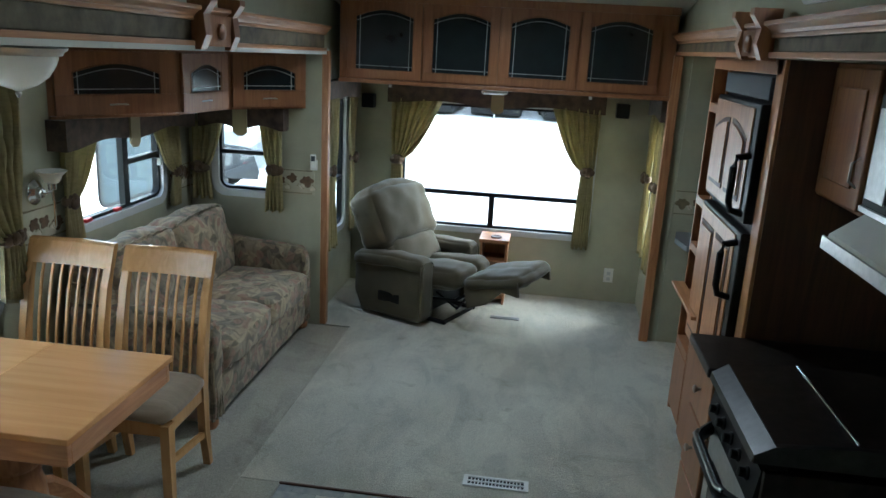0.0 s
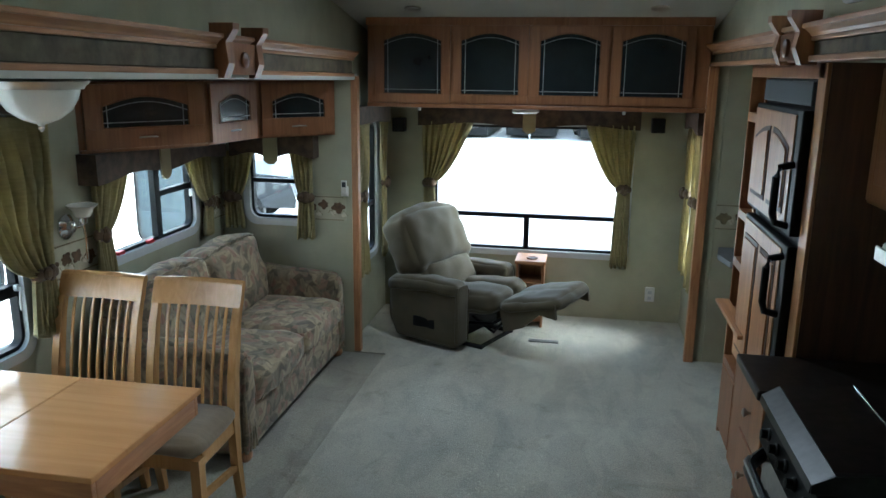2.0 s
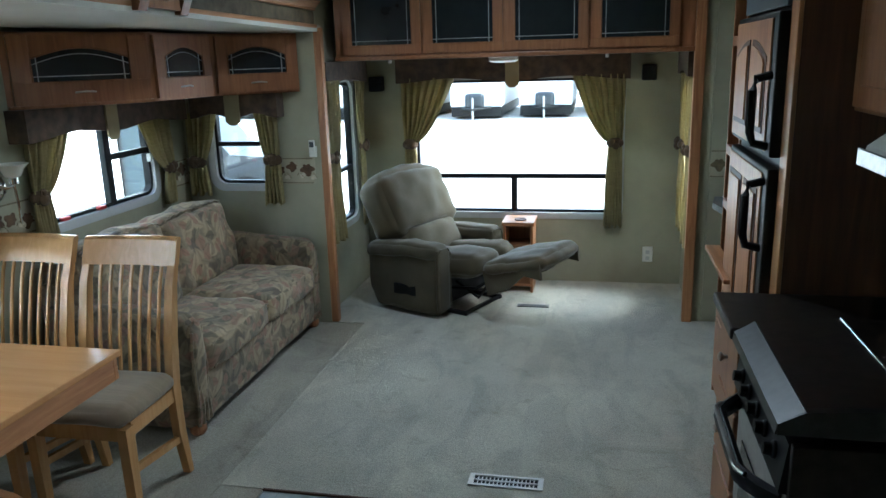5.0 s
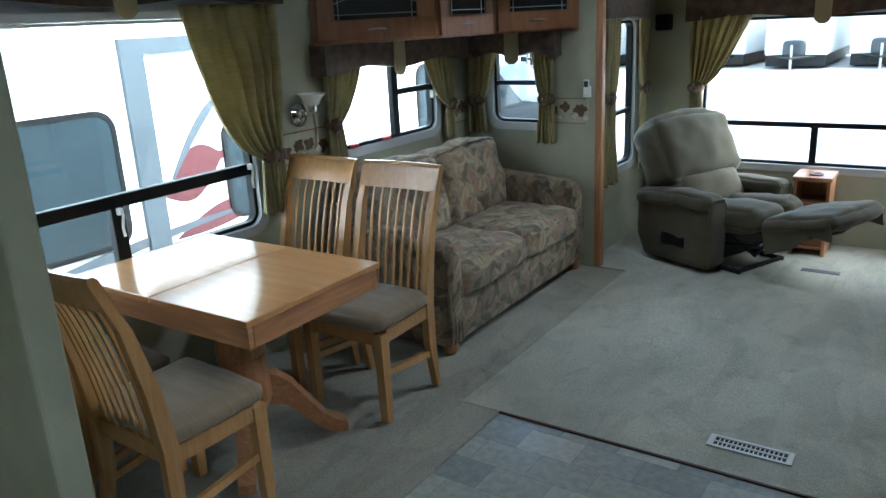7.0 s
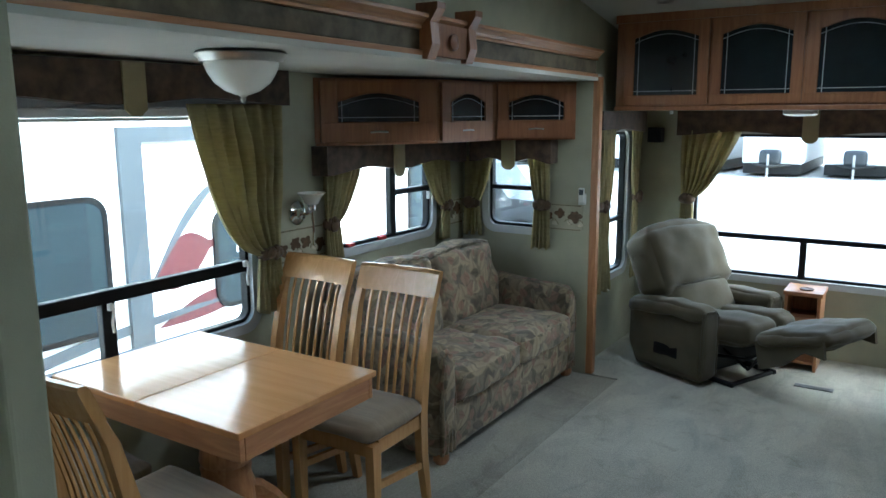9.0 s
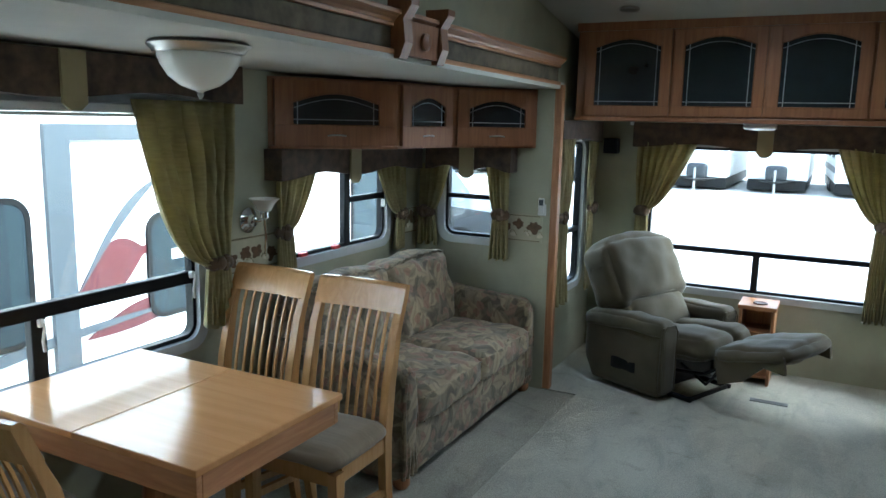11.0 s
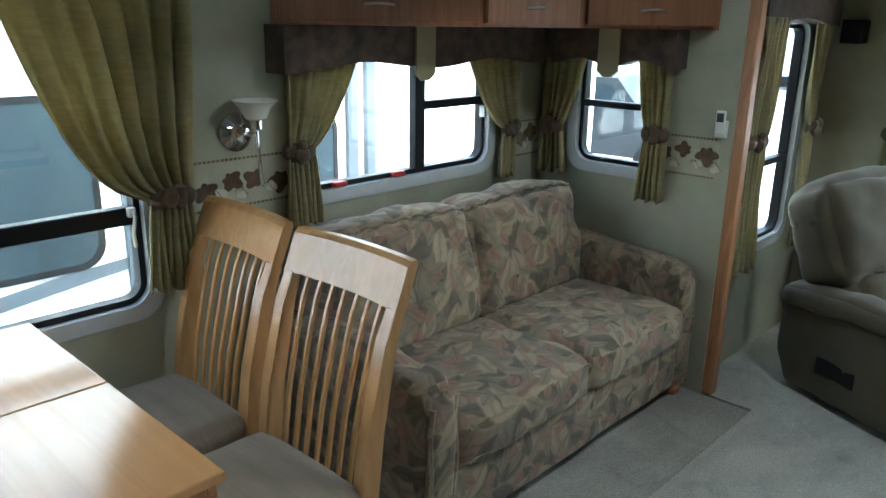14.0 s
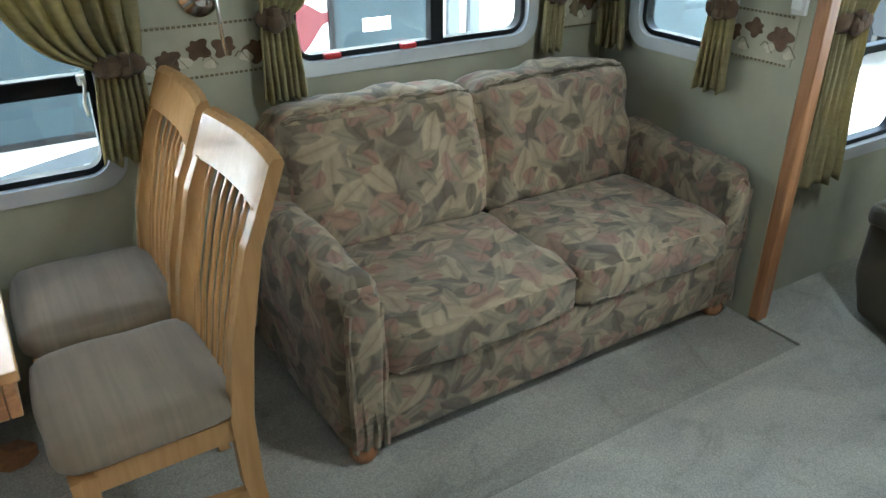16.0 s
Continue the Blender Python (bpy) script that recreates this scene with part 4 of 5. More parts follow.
# ---- sofa ----
def sofa():
    s = thing("sofa", (-1.8, 5.26, 0.0), "floral tapestry two-seat sofa with rolled arms", "sofa")
    x0, x1, y0, y1 = -2.20, -1.385, 4.44, 6.075
    part("base", pad(B(), x0 + 0.05, x1 - 0.012, y0 + 0.02, y1 - 0.02, 0.05, 0.30, 0.03, 0.004, 12), FLORAL, s, "", True)
    for a, b, sd in ((y0, y0 + 0.135, 1), (y1 - 0.135, y1, 2)):
        bm = pad(B(), x0 + 0.05, x1 - 0.02, a, b, 0.05, 0.60, 0.045, 0.012, 14, None, 0.008, sd)
        for v in bm.verts:
            k = (v.co.x - x0) / (x1 - x0)
            if v.co.z > 0.35:
                v.co.z += 0.035 * (1 - k)
                v.co.y += (0.018 if sd == 1 else -0.018) * (v.co.z - 0.35) * -2
        arm = part("arm", bm, FLORAL, s, "", True)
        mid = (a + b) / 2
        wp = tube(B(), [(x1 - 0.014, mid + 0.056 * math.cos(t), 0.32 + 0.25 * math.sin(t)) for t in [math.pi * 2 * i / 40 for i in range(40)]], 0.007, 6)
        part("piping", wp, FLORAL, arm, "", True)
        for o in (-0.048, -0.016, 0.018, 0.05):
            part("pleat", tube(B(), [(x1 - 0.012 + 0.004 * math.sin(k + o * 40), mid + o + 0.003 * math.sin(k * 1.3), 0.06 + 0.047 * k) for k in range(11)], 0.011, 6), FLORAL, arm, "", True)
        part("front_panel", pad(B(), x1 - 0.04, x1 - 0.004, mid - 0.05, mid + 0.05, 0.07, 0.56, 0.014, 0.006, 8, None, 0.006, sd + 3), FLORAL, arm, "", True)
    yc = (y0 + y1) / 2
    for a, b, sd in ((y0 + 0.122, yc - 0.004, 5), (yc + 0.004, y1 - 0.122, 6)):
        seat = part("seat_cushion", pad(B(), x0 + 0.28, x1 + 0.016, a, b, 0.285, 0.445, 0.036, 0.02, 20, None, 0.007, sd), FLORAL, s, "", True)
        for z in (0.312, 0.425):
            part("piping", tube(B(), [(x1 + 0.017 + 0.006 * math.sin(math.pi * k / 16), a + 0.03 + (b - a - 0.06) * k / 16, z + 0.003 * math.sin(k * 1.9 + sd)) for k in range(17)], 0.005, 6), FLORAL, seat, "", True)
        tilt = Matrix.Translation((x0 + 0.20, 0, 0.40)) @ pose(0, 0, 0, 0, -13, 0)
        lo, hi = (a - 0.035, b + 0.004) if sd == 5 else (a + 0.002, b + 0.02)
        bm = pad(B(), -0.12, 0.125, lo, hi, 0.0, 0.465, 0.05, 0.034, 24, tilt, 0.010, sd + 2)
        for v in bm.verts:
            if v.co.z > 0.70:
                v.co.z += 0.006 * math.sin(v.co.y * 70) * noise.noise(v.co * 6)
        back = part("back_cushion", bm, FLORAL, s, "", True)
        n = 30
        for sx in (-0.095, 0.112):
            pts = [tilt @ Vector((sx, lo + 0.03 + (hi - lo - 0.06) * k / n, 0.448 + 0.022 * math.sin(math.pi * k / n) ** 0.6 + 0.004 * math.sin(k * 1.7))) for k in range(n + 1)]
            part("piping", tube(B(), pts, 0.007, 6), FLORAL, back, "", True)
    part("back_frame", pad(B(), x0 + 0.0, x0 + 0.14, y0 + 0.03, y1 - 0.03, 0.06, 0.74, 0.05, 0.006, 12), FLORAL, s, "", True)
    for x in (x0 + 0.10, x1 - 0.05):
        for y in (y0 + 0.06, y1 - 0.06):
            part("foot", lathe(B(), [(0.03, 0.002), (0.042, 0.02), (0.042, 0.045), (0.03, 0.06)], Matrix.Translation((x, y, 0)), 16), OAK_Z, s, "round wooden foot", True)


sofa()


# ---- recliner ----
def recliner():
    """Built facing +x about its own centre, then turned."""
    r = thing("recliner", (0, 0, 0), "olive microfibre recliner with raised footrest", "armchair")
    for s in (-1, 1):
        lo, hi = (0.275, 0.40) if s > 0 else (-0.40, -0.275)
        bm = pad(B(), -0.36, 0.245, lo, hi, 0.03, 0.42, 0.022, 0.003, 12, None, 0.003, s)
        for v in bm.verts:
            if v.co.z < 0.16 and v.co.x < 0:
                v.co.x += 0.07 * (0.16 - v.co.z) / 0.13
        side = part("side_panel", bm, RECLINER, r, "", True)
        bm = pad(B(), -0.37, 0.255, lo - 0.012, hi + 0.012, 0.40, 0.505, 0.04, 0.012, 16, None, 0.006, s + 4)
        for v in bm.verts:
            v.co.z -= 0.03 * max(0.0, -v.co.x - 0.05) / 0.3
        arm = part("arm_pad", bm, RECLINER, r, "", True)
        part("arm_front", pad(B(), 0.232, 0.262, lo - 0.006, hi + 0.006, 0.06, 0.485, 0.013, 0.004, 8, None, 0.004, s + 6), RECLINER, r, "", True)
        mid = (lo + hi) / 2
        part("piping", tube(B(), [(0.262, lo - 0.004, 0.07), (0.262, lo - 0.006, 0.45), (0.262, mid - 0.04, 0.487), (0.262, mid + 0.04, 0.487), (0.262, hi + 0.006, 0.45), (0.262, hi + 0.004, 0.07)], 0.005, 6), RECLINER, arm, "", True)
        if s < 0:
            part("release_slot", pad(B(), -0.13, 0.06, lo - 0.006, lo + 0.004, 0.14, 0.215, 0.012, 0.001, 6), BLACK, side, "dark recessed release handle")
    part("base", box(B(), -0.30, 0.20, -0.27, 0.27, 0.06, 0.24, 0.01), BLACK, r, "dark base frame")
    for y in (-0.22, 0.22):
        part("floor_rail", box(B(), -0.30, 0.36, y - 0.014, y + 0.014, 0.002, 0.03, 0.004), BLACK, r)
    part("cross_rail", box(B(), 0.33, 0.355, -0.206, 0.206, 0.004, 0.028, 0.004), BLACK, r)
    m = pose(0, 0, 0.335, 0, -7, 0)
    for y0, y1 in ((-0.268, 0.062), (0.058, 0.268)):
        part("seat_cushion", pad(B(), -0.25, 0.46, y0, y1, -0.10, 0.055, 0.06, 0.022, 14, m, 0.007, 7 + y0), RECLINER, r, "", True)
    tilt = Matrix.Translation((-0.12, 0, 0.31)) @ pose(0, 0, 0, 0, -27, 0)
    part("back_shell", pad(B(), -0.12, 0.0, -0.325, 0.325, -0.06, 0.64, 0.05, 0.008, 12, tilt, 0.004, 8), RECLINER, r, "", True)
    bm = pad(B(), -0.09, 0.15, -0.36, 0.36, 0.205, 0.655, 0.06, 0.045, 20, Matrix.Identity(4), 0.009, 9)
    for v in bm.verts:
        v.co.y *= 1.0 - 0.04 * max(0.0, (v.co.z - 0.50) / 0.2) ** 2
        v.co.z -= 0.018 * (v.co.y / 0.33) ** 2 if v.co.z > 0.5 else 0.0
        v.co = tilt @ v.co
    head = part("head_cushion", bm, RECLINER, r, "", True)
    part("seam", tube(B(), [tilt @ Vector((0.155 - 0.05 * (k / 8) ** 4, 0.036 * k, 0.235 + 0.004 * math.cos(k))) for k in range(-8, 9)], 0.004, 6), RECLINER, head)
    part("lumbar_cushion", pad(B(), -0.09, 0.15, -0.30, 0.30, -0.02, 0.25, 0.08, 0.03, 14, tilt, 0.007, 10), RECLINER, r, "", True)
    m = Matrix.Translation((0.72, 0, 0.405)) @ pose(0, 0, 0, 0, -13, 0)
    bm = pad(B(), -0.21, 0.24, -0.275, 0.275, -0.05, 0.045, 0.045, 0.025, 20, Matrix.Identity(4), 0.006, 11)
    for v in bm.verts:
        if v.co.z > 0.0:
            v.co.z -= 0.008 * (max(0.0, math.cos(v.co.x * 24)) ** 6 + max(0.0, math.cos(v.co.y * 17)) ** 10)
        v.co = m @ v.co
    part("footrest", bm, RECLINER, r, "", True)
    for y in (-0.268, 0.268):
        part("footrest_flap", prism(B(), [(-0.20, 0.0), (-0.20, -0.17), (-0.04, -0.145), (0.10, -0.06), (0.22, -0.10), (0.23, 0.0)], y - 0.012, y + 0.012, m @ axes((1, 0, 0), (0, 0, 1), (0, -1, 0))), RECLINER, r)
    part("footrest_flap", pad(B(), -0.215, -0.185, -0.262, 0.262, -0.16, 0.0, 0.012, 0.003, 8, m, 0.003, 12), RECLINER, r, "", True)
    for s in (-1, 1):
        y = s * 0.19
        part("linkage", tube(B(), [(0.20, y, 0.17), (0.42, y, 0.20), (0.62, y, 0.34)], 0.012, 6), BLACK, r, "black steel linkage")
        part("linkage", tube(B(), [(0.24, y * 0.9, 0.22), (0.42, y * 0.9, 0.13), (0.58, y * 0.9, 0.33)], 0.011, 6), BLACK, r, "black steel linkage")
        part("spring", tube(B(), [(0.46, y * 0.95, 0.21), (0.50, y * 0.95, 0.27)], 0.009, 6), STEEL, r, "bare steel spring")
    return r


recliner().matrix_basis = pose(-0.675, 6.68, 0.004, 0, 0, -24)


def side_table():
    t = thing("side_table", (-0.16, 7.02, 0), "small oak side table with cup recess", "side table")
    x0, x1, y0, y1 = -0.27, -0.03, 6.90, 7.18
    part("tabletop", box(B(), x0, x1, y0, y1, 0.512, 0.54, 0.004), OAK_X, t)
    part("side_panel", box(B(), x0 + 0.01, x0 + 0.03, y0 + 0.01, y1 - 0.01, 0.004, 0.512, 0.002), OAK_Z, t)
    part("side_panel", box(B(), x1 - 0.03, x1 - 0.01, y0 + 0.01, y1 - 0.01, 0.004, 0.512, 0.002), OAK_Z, t)
    part("shelf", box(B(), x0 + 0.03, x1 - 0.03, y0 + 0.012, y1 - 0.012, 0.35, 0.365, 0.002), OAK_X, t)
    part("shelf", box(B(), x0 + 0.03, x1 - 0.03, y0 + 0.012, y1 - 0.012, 0.05, 0.07, 0.002), OAK_X, t)
    part("back_panel", box(B(), x0 + 0.03, x1 - 0.03, y1 - 0.022, y1 - 0.014, 0.07, 0.512), OAK_Z, t)
    part("cup_ring", lathe(B(), [(0.030, 0.540), (0.045, 0.541), (0.045, 0.548), (0.036, 0.550), (0.030, 0.546)], Matrix.Translation((-0.14, 7.0, 0)), 20), DARK_AND_SHADED_WOOD, t, "dark cup recess ring", True)


side_table()


# ---- kitchen ----
def base_cabinet(y0, y1, drawers, label):
    c = thing("base_cabinet", (1.3, (y0 + y1) / 2, 0), label, "cabinet")
    part("body", box(B(), 0.875, 1.695, y0, y1, 0.08, 0.885, 0.002), CHERRY, c)
    part("toe_kick", box(B(), 0.93, 1.69, y0 + 0.002, y1 - 0.002, 0.0, 0.08), DARK_AND_SHADED_WOOD, c, "dark toe kick")
    z = 0.10
    for h in drawers:
        d = part("drawer_front", box(B(), 0.855, 0.874, y0 + 0.015, y1 - 0.015, z, z + h - 0.012, 0.005), CHERRY, c)
        ym = (y0 + y1) / 2
        part("knob", lathe(B(), [(0.006, 0.0), (0.006, 0.012), (0.014, 0.018), (0.016, 0.026), (0.008, 0.031)], axes((0, 1, 0), (0, 0, 1), (-1, 0, 0), (0.856, ym, z + h / 2)), 14), NICKEL, d, "dark metal knob", True)
        z += h


base_cabinet(3.735, 4.10, (0.27, 0.27, 0.24), "maple drawer base beside the oven")
solid("end_panel", box(B(), 0.862, 1.695, 3.095, 3.118, 0.0, 0.885, 0.003), COUNTER, "dark mottled laminate end panel beside the oven", "panel")
solid("worktop", box(B(), 0.825, 1.695, 3.728, 4.10, 0.888, 0.925, 0.008), COUNTER, "dark mottled laminate worktop with rounded edge", "worktop")
solid("worktop", box(B(), 1.42, 1.695, 3.095, 3.726, 0.888, 0.925, 0.006), COUNTER, "dark laminate worktop strip behind the cooker", "worktop")


def cooker():
    c = thing("cooker", (1.2, 3.42, 0), "steel and black gas cooker with folded lid", "cooker")
    y0, y1 = 3.122, 3.724
    part("body", box(B(), 0.885, 1.415, y0, y1, 0.10, 0.87, 0.003), BLACK, c)
    m = axes((1, 0, 0), (0, 0, 1), (0, 1, 0))
    part("control_panel", prism(B(), [(0.885, 0.75), (0.845, 0.755), (0.86, 0.875), (0.93, 0.90), (0.93, 0.75)], y0, y1, m), BLACK, c, "sloping black control panel")
    part("side_trim", box(B(), 0.87, 0.886, y0 + 0.002, y1 - 0.002, 0.10, 0.13, 0.002), STEEL, c)
    part("lid", prism(B(), [(0.84, 0.905), (0.845, 0.922), (0.89, 0.953), (1.12, 0.972), (1.41, 0.966), (1.41, 0.905)], y0 + 0.02, y1 - 0.0, m), COUNTER, c, "dark folding cooktop lid")
    part("lid_edge", prism(B(), [(0.828, 0.90), (0.832, 0.926), (0.888, 0.958), (0.895, 0.953), (0.842, 0.920), (0.842, 0.90)], y0, y1 - 0.02, m), DARKSTEEL, c, "brushed steel front edge of the lid")
    part("lid_edge", prism(B(), [(0.832, 0.90), (0.832, 0.926), (0.888, 0.957), (1.12, 0.974), (1.41, 0.97), (1.41, 0.90)], y0 - 0.004, y0 + 0.02, m), DARKSTEEL, c, "brushed steel side edge of the lid")
    part("hinge", cyl(B(), (1.12, y0 + 0.03, 0.974), (1.12, y1 - 0.01, 0.974), 0.004, None, 8), CHROME, c, "bright hinge line of the lid")
    for i in range(5):
        y = y0 + 0.09 + i * 0.105
        k = part("knob", lathe(B(), [(0.022, 0.0), (0.022, 0.006), (0.017, 0.010), (0.015, 0.028), (0.005, 0.030)], axes((0, 1, 0), (0.12, 0, 0.99), (-0.99, 0, 0.12), (0.853, y, 0.815)), 16), BLACK, c, "black control knob", True)
    door = part("oven_door", box(B(), 0.862, 0.884, y0 + 0.01, y1 - 0.01, 0.30, 0.745, 0.006), STEEL, c, "brushed steel oven door")
    part("door_window", box(B(), 0.858, 0.862, y0 + 0.1, y1 - 0.1, 0.38, 0.62, 0.001), DARKGLASS, door)
    part("lower_panel", box(B(), 0.866, 0.884, y0 + 0.01, y1 - 0.01, 0.13, 0.292, 0.005), STEEL, c, "grey lower drawer panel")
    n = 14
    part("handle", tube(B(), [(0.862 - 0.075 * min(1, 4 * t * (1 - t) * 1.6), y0 + 0.03 + (y1 - y0 - 0.06) * t, 0.715) for t in [i / n for i in range(n + 1)]], 0.018, 8, 1.5), BLACK, door, "black oven handle", True)
    part("handle_inlay", tube(B(), [(0.852 - 0.075 * min(1, 4 * t * (1 - t) * 1.6), y0 + 0.03 + (y1 - y0 - 0.06) * t, 0.735) for t in [0.14 + 0.72 * i / n for i in range(n + 1)]], 0.008, 6), STEEL, door, "steel handle inlay", True)


cooker()


def fridge_unit():
    """The tall oak surround with niches, and the panelled refrigerator in it."""
    c = thing("fridge_cabinet", (1.35, 4.75, 0), "tall maple refrigerator surround with small open niches", "cabinet")
    xf, y0, y1 = 1.03, 4.105, 5.36
    # Near side: shade is put into the colour, the far side keeps plain maple.
    part("side_panel", box(B(), xf + 0.012, 1.695, y0, y0 + 0.02, 0.0, 2.018, 0.002), DARK_AND_SHADED_WOOD, c, "wood-grain side panel, coloured darker for shade")
    part("front_stile", box(B(), xf - 0.003, xf + 0.012, y0, y0 + 0.10, 0.0, 2.018, 0.003), OAK_Z, c)
    part("side_panel", box(B(), xf + 0.0, 1.695, y1 - 0.02, y1, 0.0, 2.018, 0.002), CHERRY, c)
    part("divider", box(B(), xf, 1.66, 5.01, 5.03, 0.0, 1.96, 0.002), CHERRY, c)
    part("top_rail", box(B(), xf - 0.003, 1.69, y0 + 0.021, y1 - 0.021, 1.96, 2.018, 0.003), CHERRY, c)
    # The darkened wood paints in the shade at the back of the niches.
    part("back_panel", box(B(), 1.66, 1.69, y0 + 0.022, y1 - 0.022, 0.0, 1.958), DARK_AND_SHADED_WOOD, c)
    part("bottom_panel", box(B(), xf, 1.655, y0 + 0.022, 5.008, 0.0, 0.55, 0.002), CHERRY, c)
    for z in (0.42, 0.70, 0.98, 1.24, 1.74):
        part("shelf", box(B(), xf - 0.002, 1.655, 5.032, y1 - 0.022, z, z + 0.045, 0.002), CHERRY, c)
    part("low_door", box(B(), xf - 0.002, xf + 0.018, 5.035, y1 - 0.025, 0.04, 0.41, 0.004), CHERRY, c)
    part("pull_out_shelf", box(B(), 0.955, xf - 0.004, 4.72, 5.34, 0.765, 0.785, 0.004), OAK_Y, c, "pull-out oak shelf edge")

    f = thing("refrigerator", (1.3, 4.6, 0.56), "black-framed refrigerator with arched wooden door panels", "refrigerator")
    a, b = 4.215, 4.995
    part("body", box(B(), xf + 0.005, 1.60, a, b, 0.555, 1.955, 0.004), BLACK, f)
    part("vent_panel", box(B(), xf - 0.012, xf + 0.004, a + 0.01, b - 0.01, 1.86, 1.95, 0.003), GREYBLUE, f, "grey control strip")
    for z0, z1, arch in ((1.365, 1.845, True), (0.60, 1.325, False)):
        d = part("door", box(B(), xf - 0.035, xf + 0.003, a + 0.005, b - 0.005, z0, z1, 0.006), BLACK, f, "black door frame")
        part("door_panel", box(B(), xf - 0.041, xf - 0.035, a + 0.075, b - 0.02, z0 + 0.015, z1 - 0.02, 0.003), OAK_Z, d, "pale maple door panel")
        m = axes((0, 1, 0), (0, 0, 1), (-1, 0, 0), (xf - 0.041, 0, 0))
        mid = (a + 0.075 + b - 0.02) / 2
        for u0, u1, s in ((a + 0.125, mid - 0.025, 1), (mid + 0.025, b - 0.065, -1)):
            top = z1 - 0.085
            rise = 0.06 if arch else 0.0
            n = 8
            arc = []
            for i in range(n + 1):
                t = i / n
                q = math.sin(math.pi / 2 * (t if s > 0 else 1 - t))
                arc.append((u0 + (u1 - u0) * t, top - rise + rise * q))
            part("groove", prism(B(), [(u0, z0 + 0.07), (u1, z0 + 0.07)] + arc[::-1], 0.0, 0.003, m), DARK_AND_SHADED_WOOD, d, "dark panel groove")
            part("raised_panel", prism(B(), [(u0 + 0.022, z0 + 0.092), (u1 - 0.022, z0 + 0.092)] + [(min(max(u, u0 + 0.022), u1 - 0.022), v - 0.022) for u, v in arc[::-1]], 0.003, 0.009, m), OAK_Z, d)
        zc0, zc1 = (1.40, 1.64) if arch else (1.04, 1.28)
        part("handle", tube(B(), [(xf - 0.035, a + 0.045, zc0), (xf - 0.085, a + 0.045, zc0 + 0.012), (xf - 0.095, a + 0.045, zc0 + 0.05), (xf - 0.095, a + 0.045, zc1 - 0.05), (xf - 0.085, a + 0.045, zc1 - 0.012), (xf - 0.035, a + 0.045, zc1)], 0.015, 8), BLACK, d, "black bow handle", True)


fridge_unit()


def kitchen_uppers():
    c = thing("wall_cabinet", (1.45, 3.85, 1.53), "maple wall cabinet beside the microwave", "cabinet")
    part("body", box(B(), 1.21, 1.695, 3.66, 4.10, 1.53, 2.015, 0.003), CHERRY, c)
    d = part("door", box(B(), 1.19, 1.209, 3.67, 4.06, 1.545, 2.0, 0.005), CHERRY, c)
    part("raised_panel", box(B(), 1.183, 1.19, 3.735, 3.995, 1.61, 1.935, 0.006), CHERRY, d)
    part("handle", tube(B(), [(1.19, 3.70, 1.62), (1.165, 3.70, 1.64), (1.165, 3.70, 1.70), (1.19, 3.70, 1.72)], 0.005, 6), NICKEL, d, "nickel pull", True)
    o = thing("wall_cabinet", (1.45, 3.3, 1.95), "maple cabinet rail above the microwave", "cabinet")
    part("body", box(B(), 1.21, 1.695, 3.0, 3.655, 1.93, 2.015, 0.003), CHERRY, o)
    w = thing("microwave", (1.45, 3.3, 1.56), "black built-in microwave oven", "microwave")
    part("body", box(B(), 1.20, 1.69, 3.02, 3.652, 1.555, 1.925, 0.004), BLACK, w)
    part("door_window", box(B(), 1.192, 1.20, 3.05, 3.46, 1.60, 1.885, 0.004), DARKGLASS, w)
    part("button_strip", box(B(), 1.193, 1.20, 3.49, 3.63, 1.60, 1.885, 0.003), STEEL, w, "steel control strip")
    part("trim", box(B(), 1.19, 1.20, 3.02, 3.652, 1.555, 1.575, 0.002), STEEL, w)
    h = thing("range_hood", (1.35, 3.3, 1.42), "white range hood with sloping front lip", "range hood")
    m = axes((1, 0, 0), (0, 0, 1), (0, 1, 0))
    part("canopy", prism(B(), [(1.10, 1.43), (1.115, 1.475), (1.22, 1.553), (1.69, 1.553), (1.69, 1.43)], 3.04, 3.64, m), WHITE, h)
    part("lip", box(B(), 1.092, 1.10, 3.04, 3.64, 1.425, 1.47, 0.003), STEEL, h)
    for k in range(7):
        y = 3.10 + k * 0.143
        for j in range(3):
            t = tagged(solid("wall_tile", box(B(), 1.688, 1.697, y, y + 0.138, 0.94 + j * 0.143, 1.078 + j * 0.143, 0.002), TILE, "dark glazed backsplash tile behind the cooker", "tile"), group="backsplash tiles")


kitchen_uppers()

d = thing("desk", (1.4, 5.95, 0), "grey laminate corner desk beyond the refrigerator", "desk")
part("desktop", prism(B(), [(1.14, 6.41), (1.10, 6.2), (1.14, 5.98), (1.26, 5.86), (1.695, 5.86), (1.695, 6.41)], 0.80, 0.835), GREYTOP, d)
part("pedestal", box(B(), 1.30, 1.69, 5.92, 6.40, 0.004, 0.80, 0.003), DARK_AND_SHADED_WOOD, d)


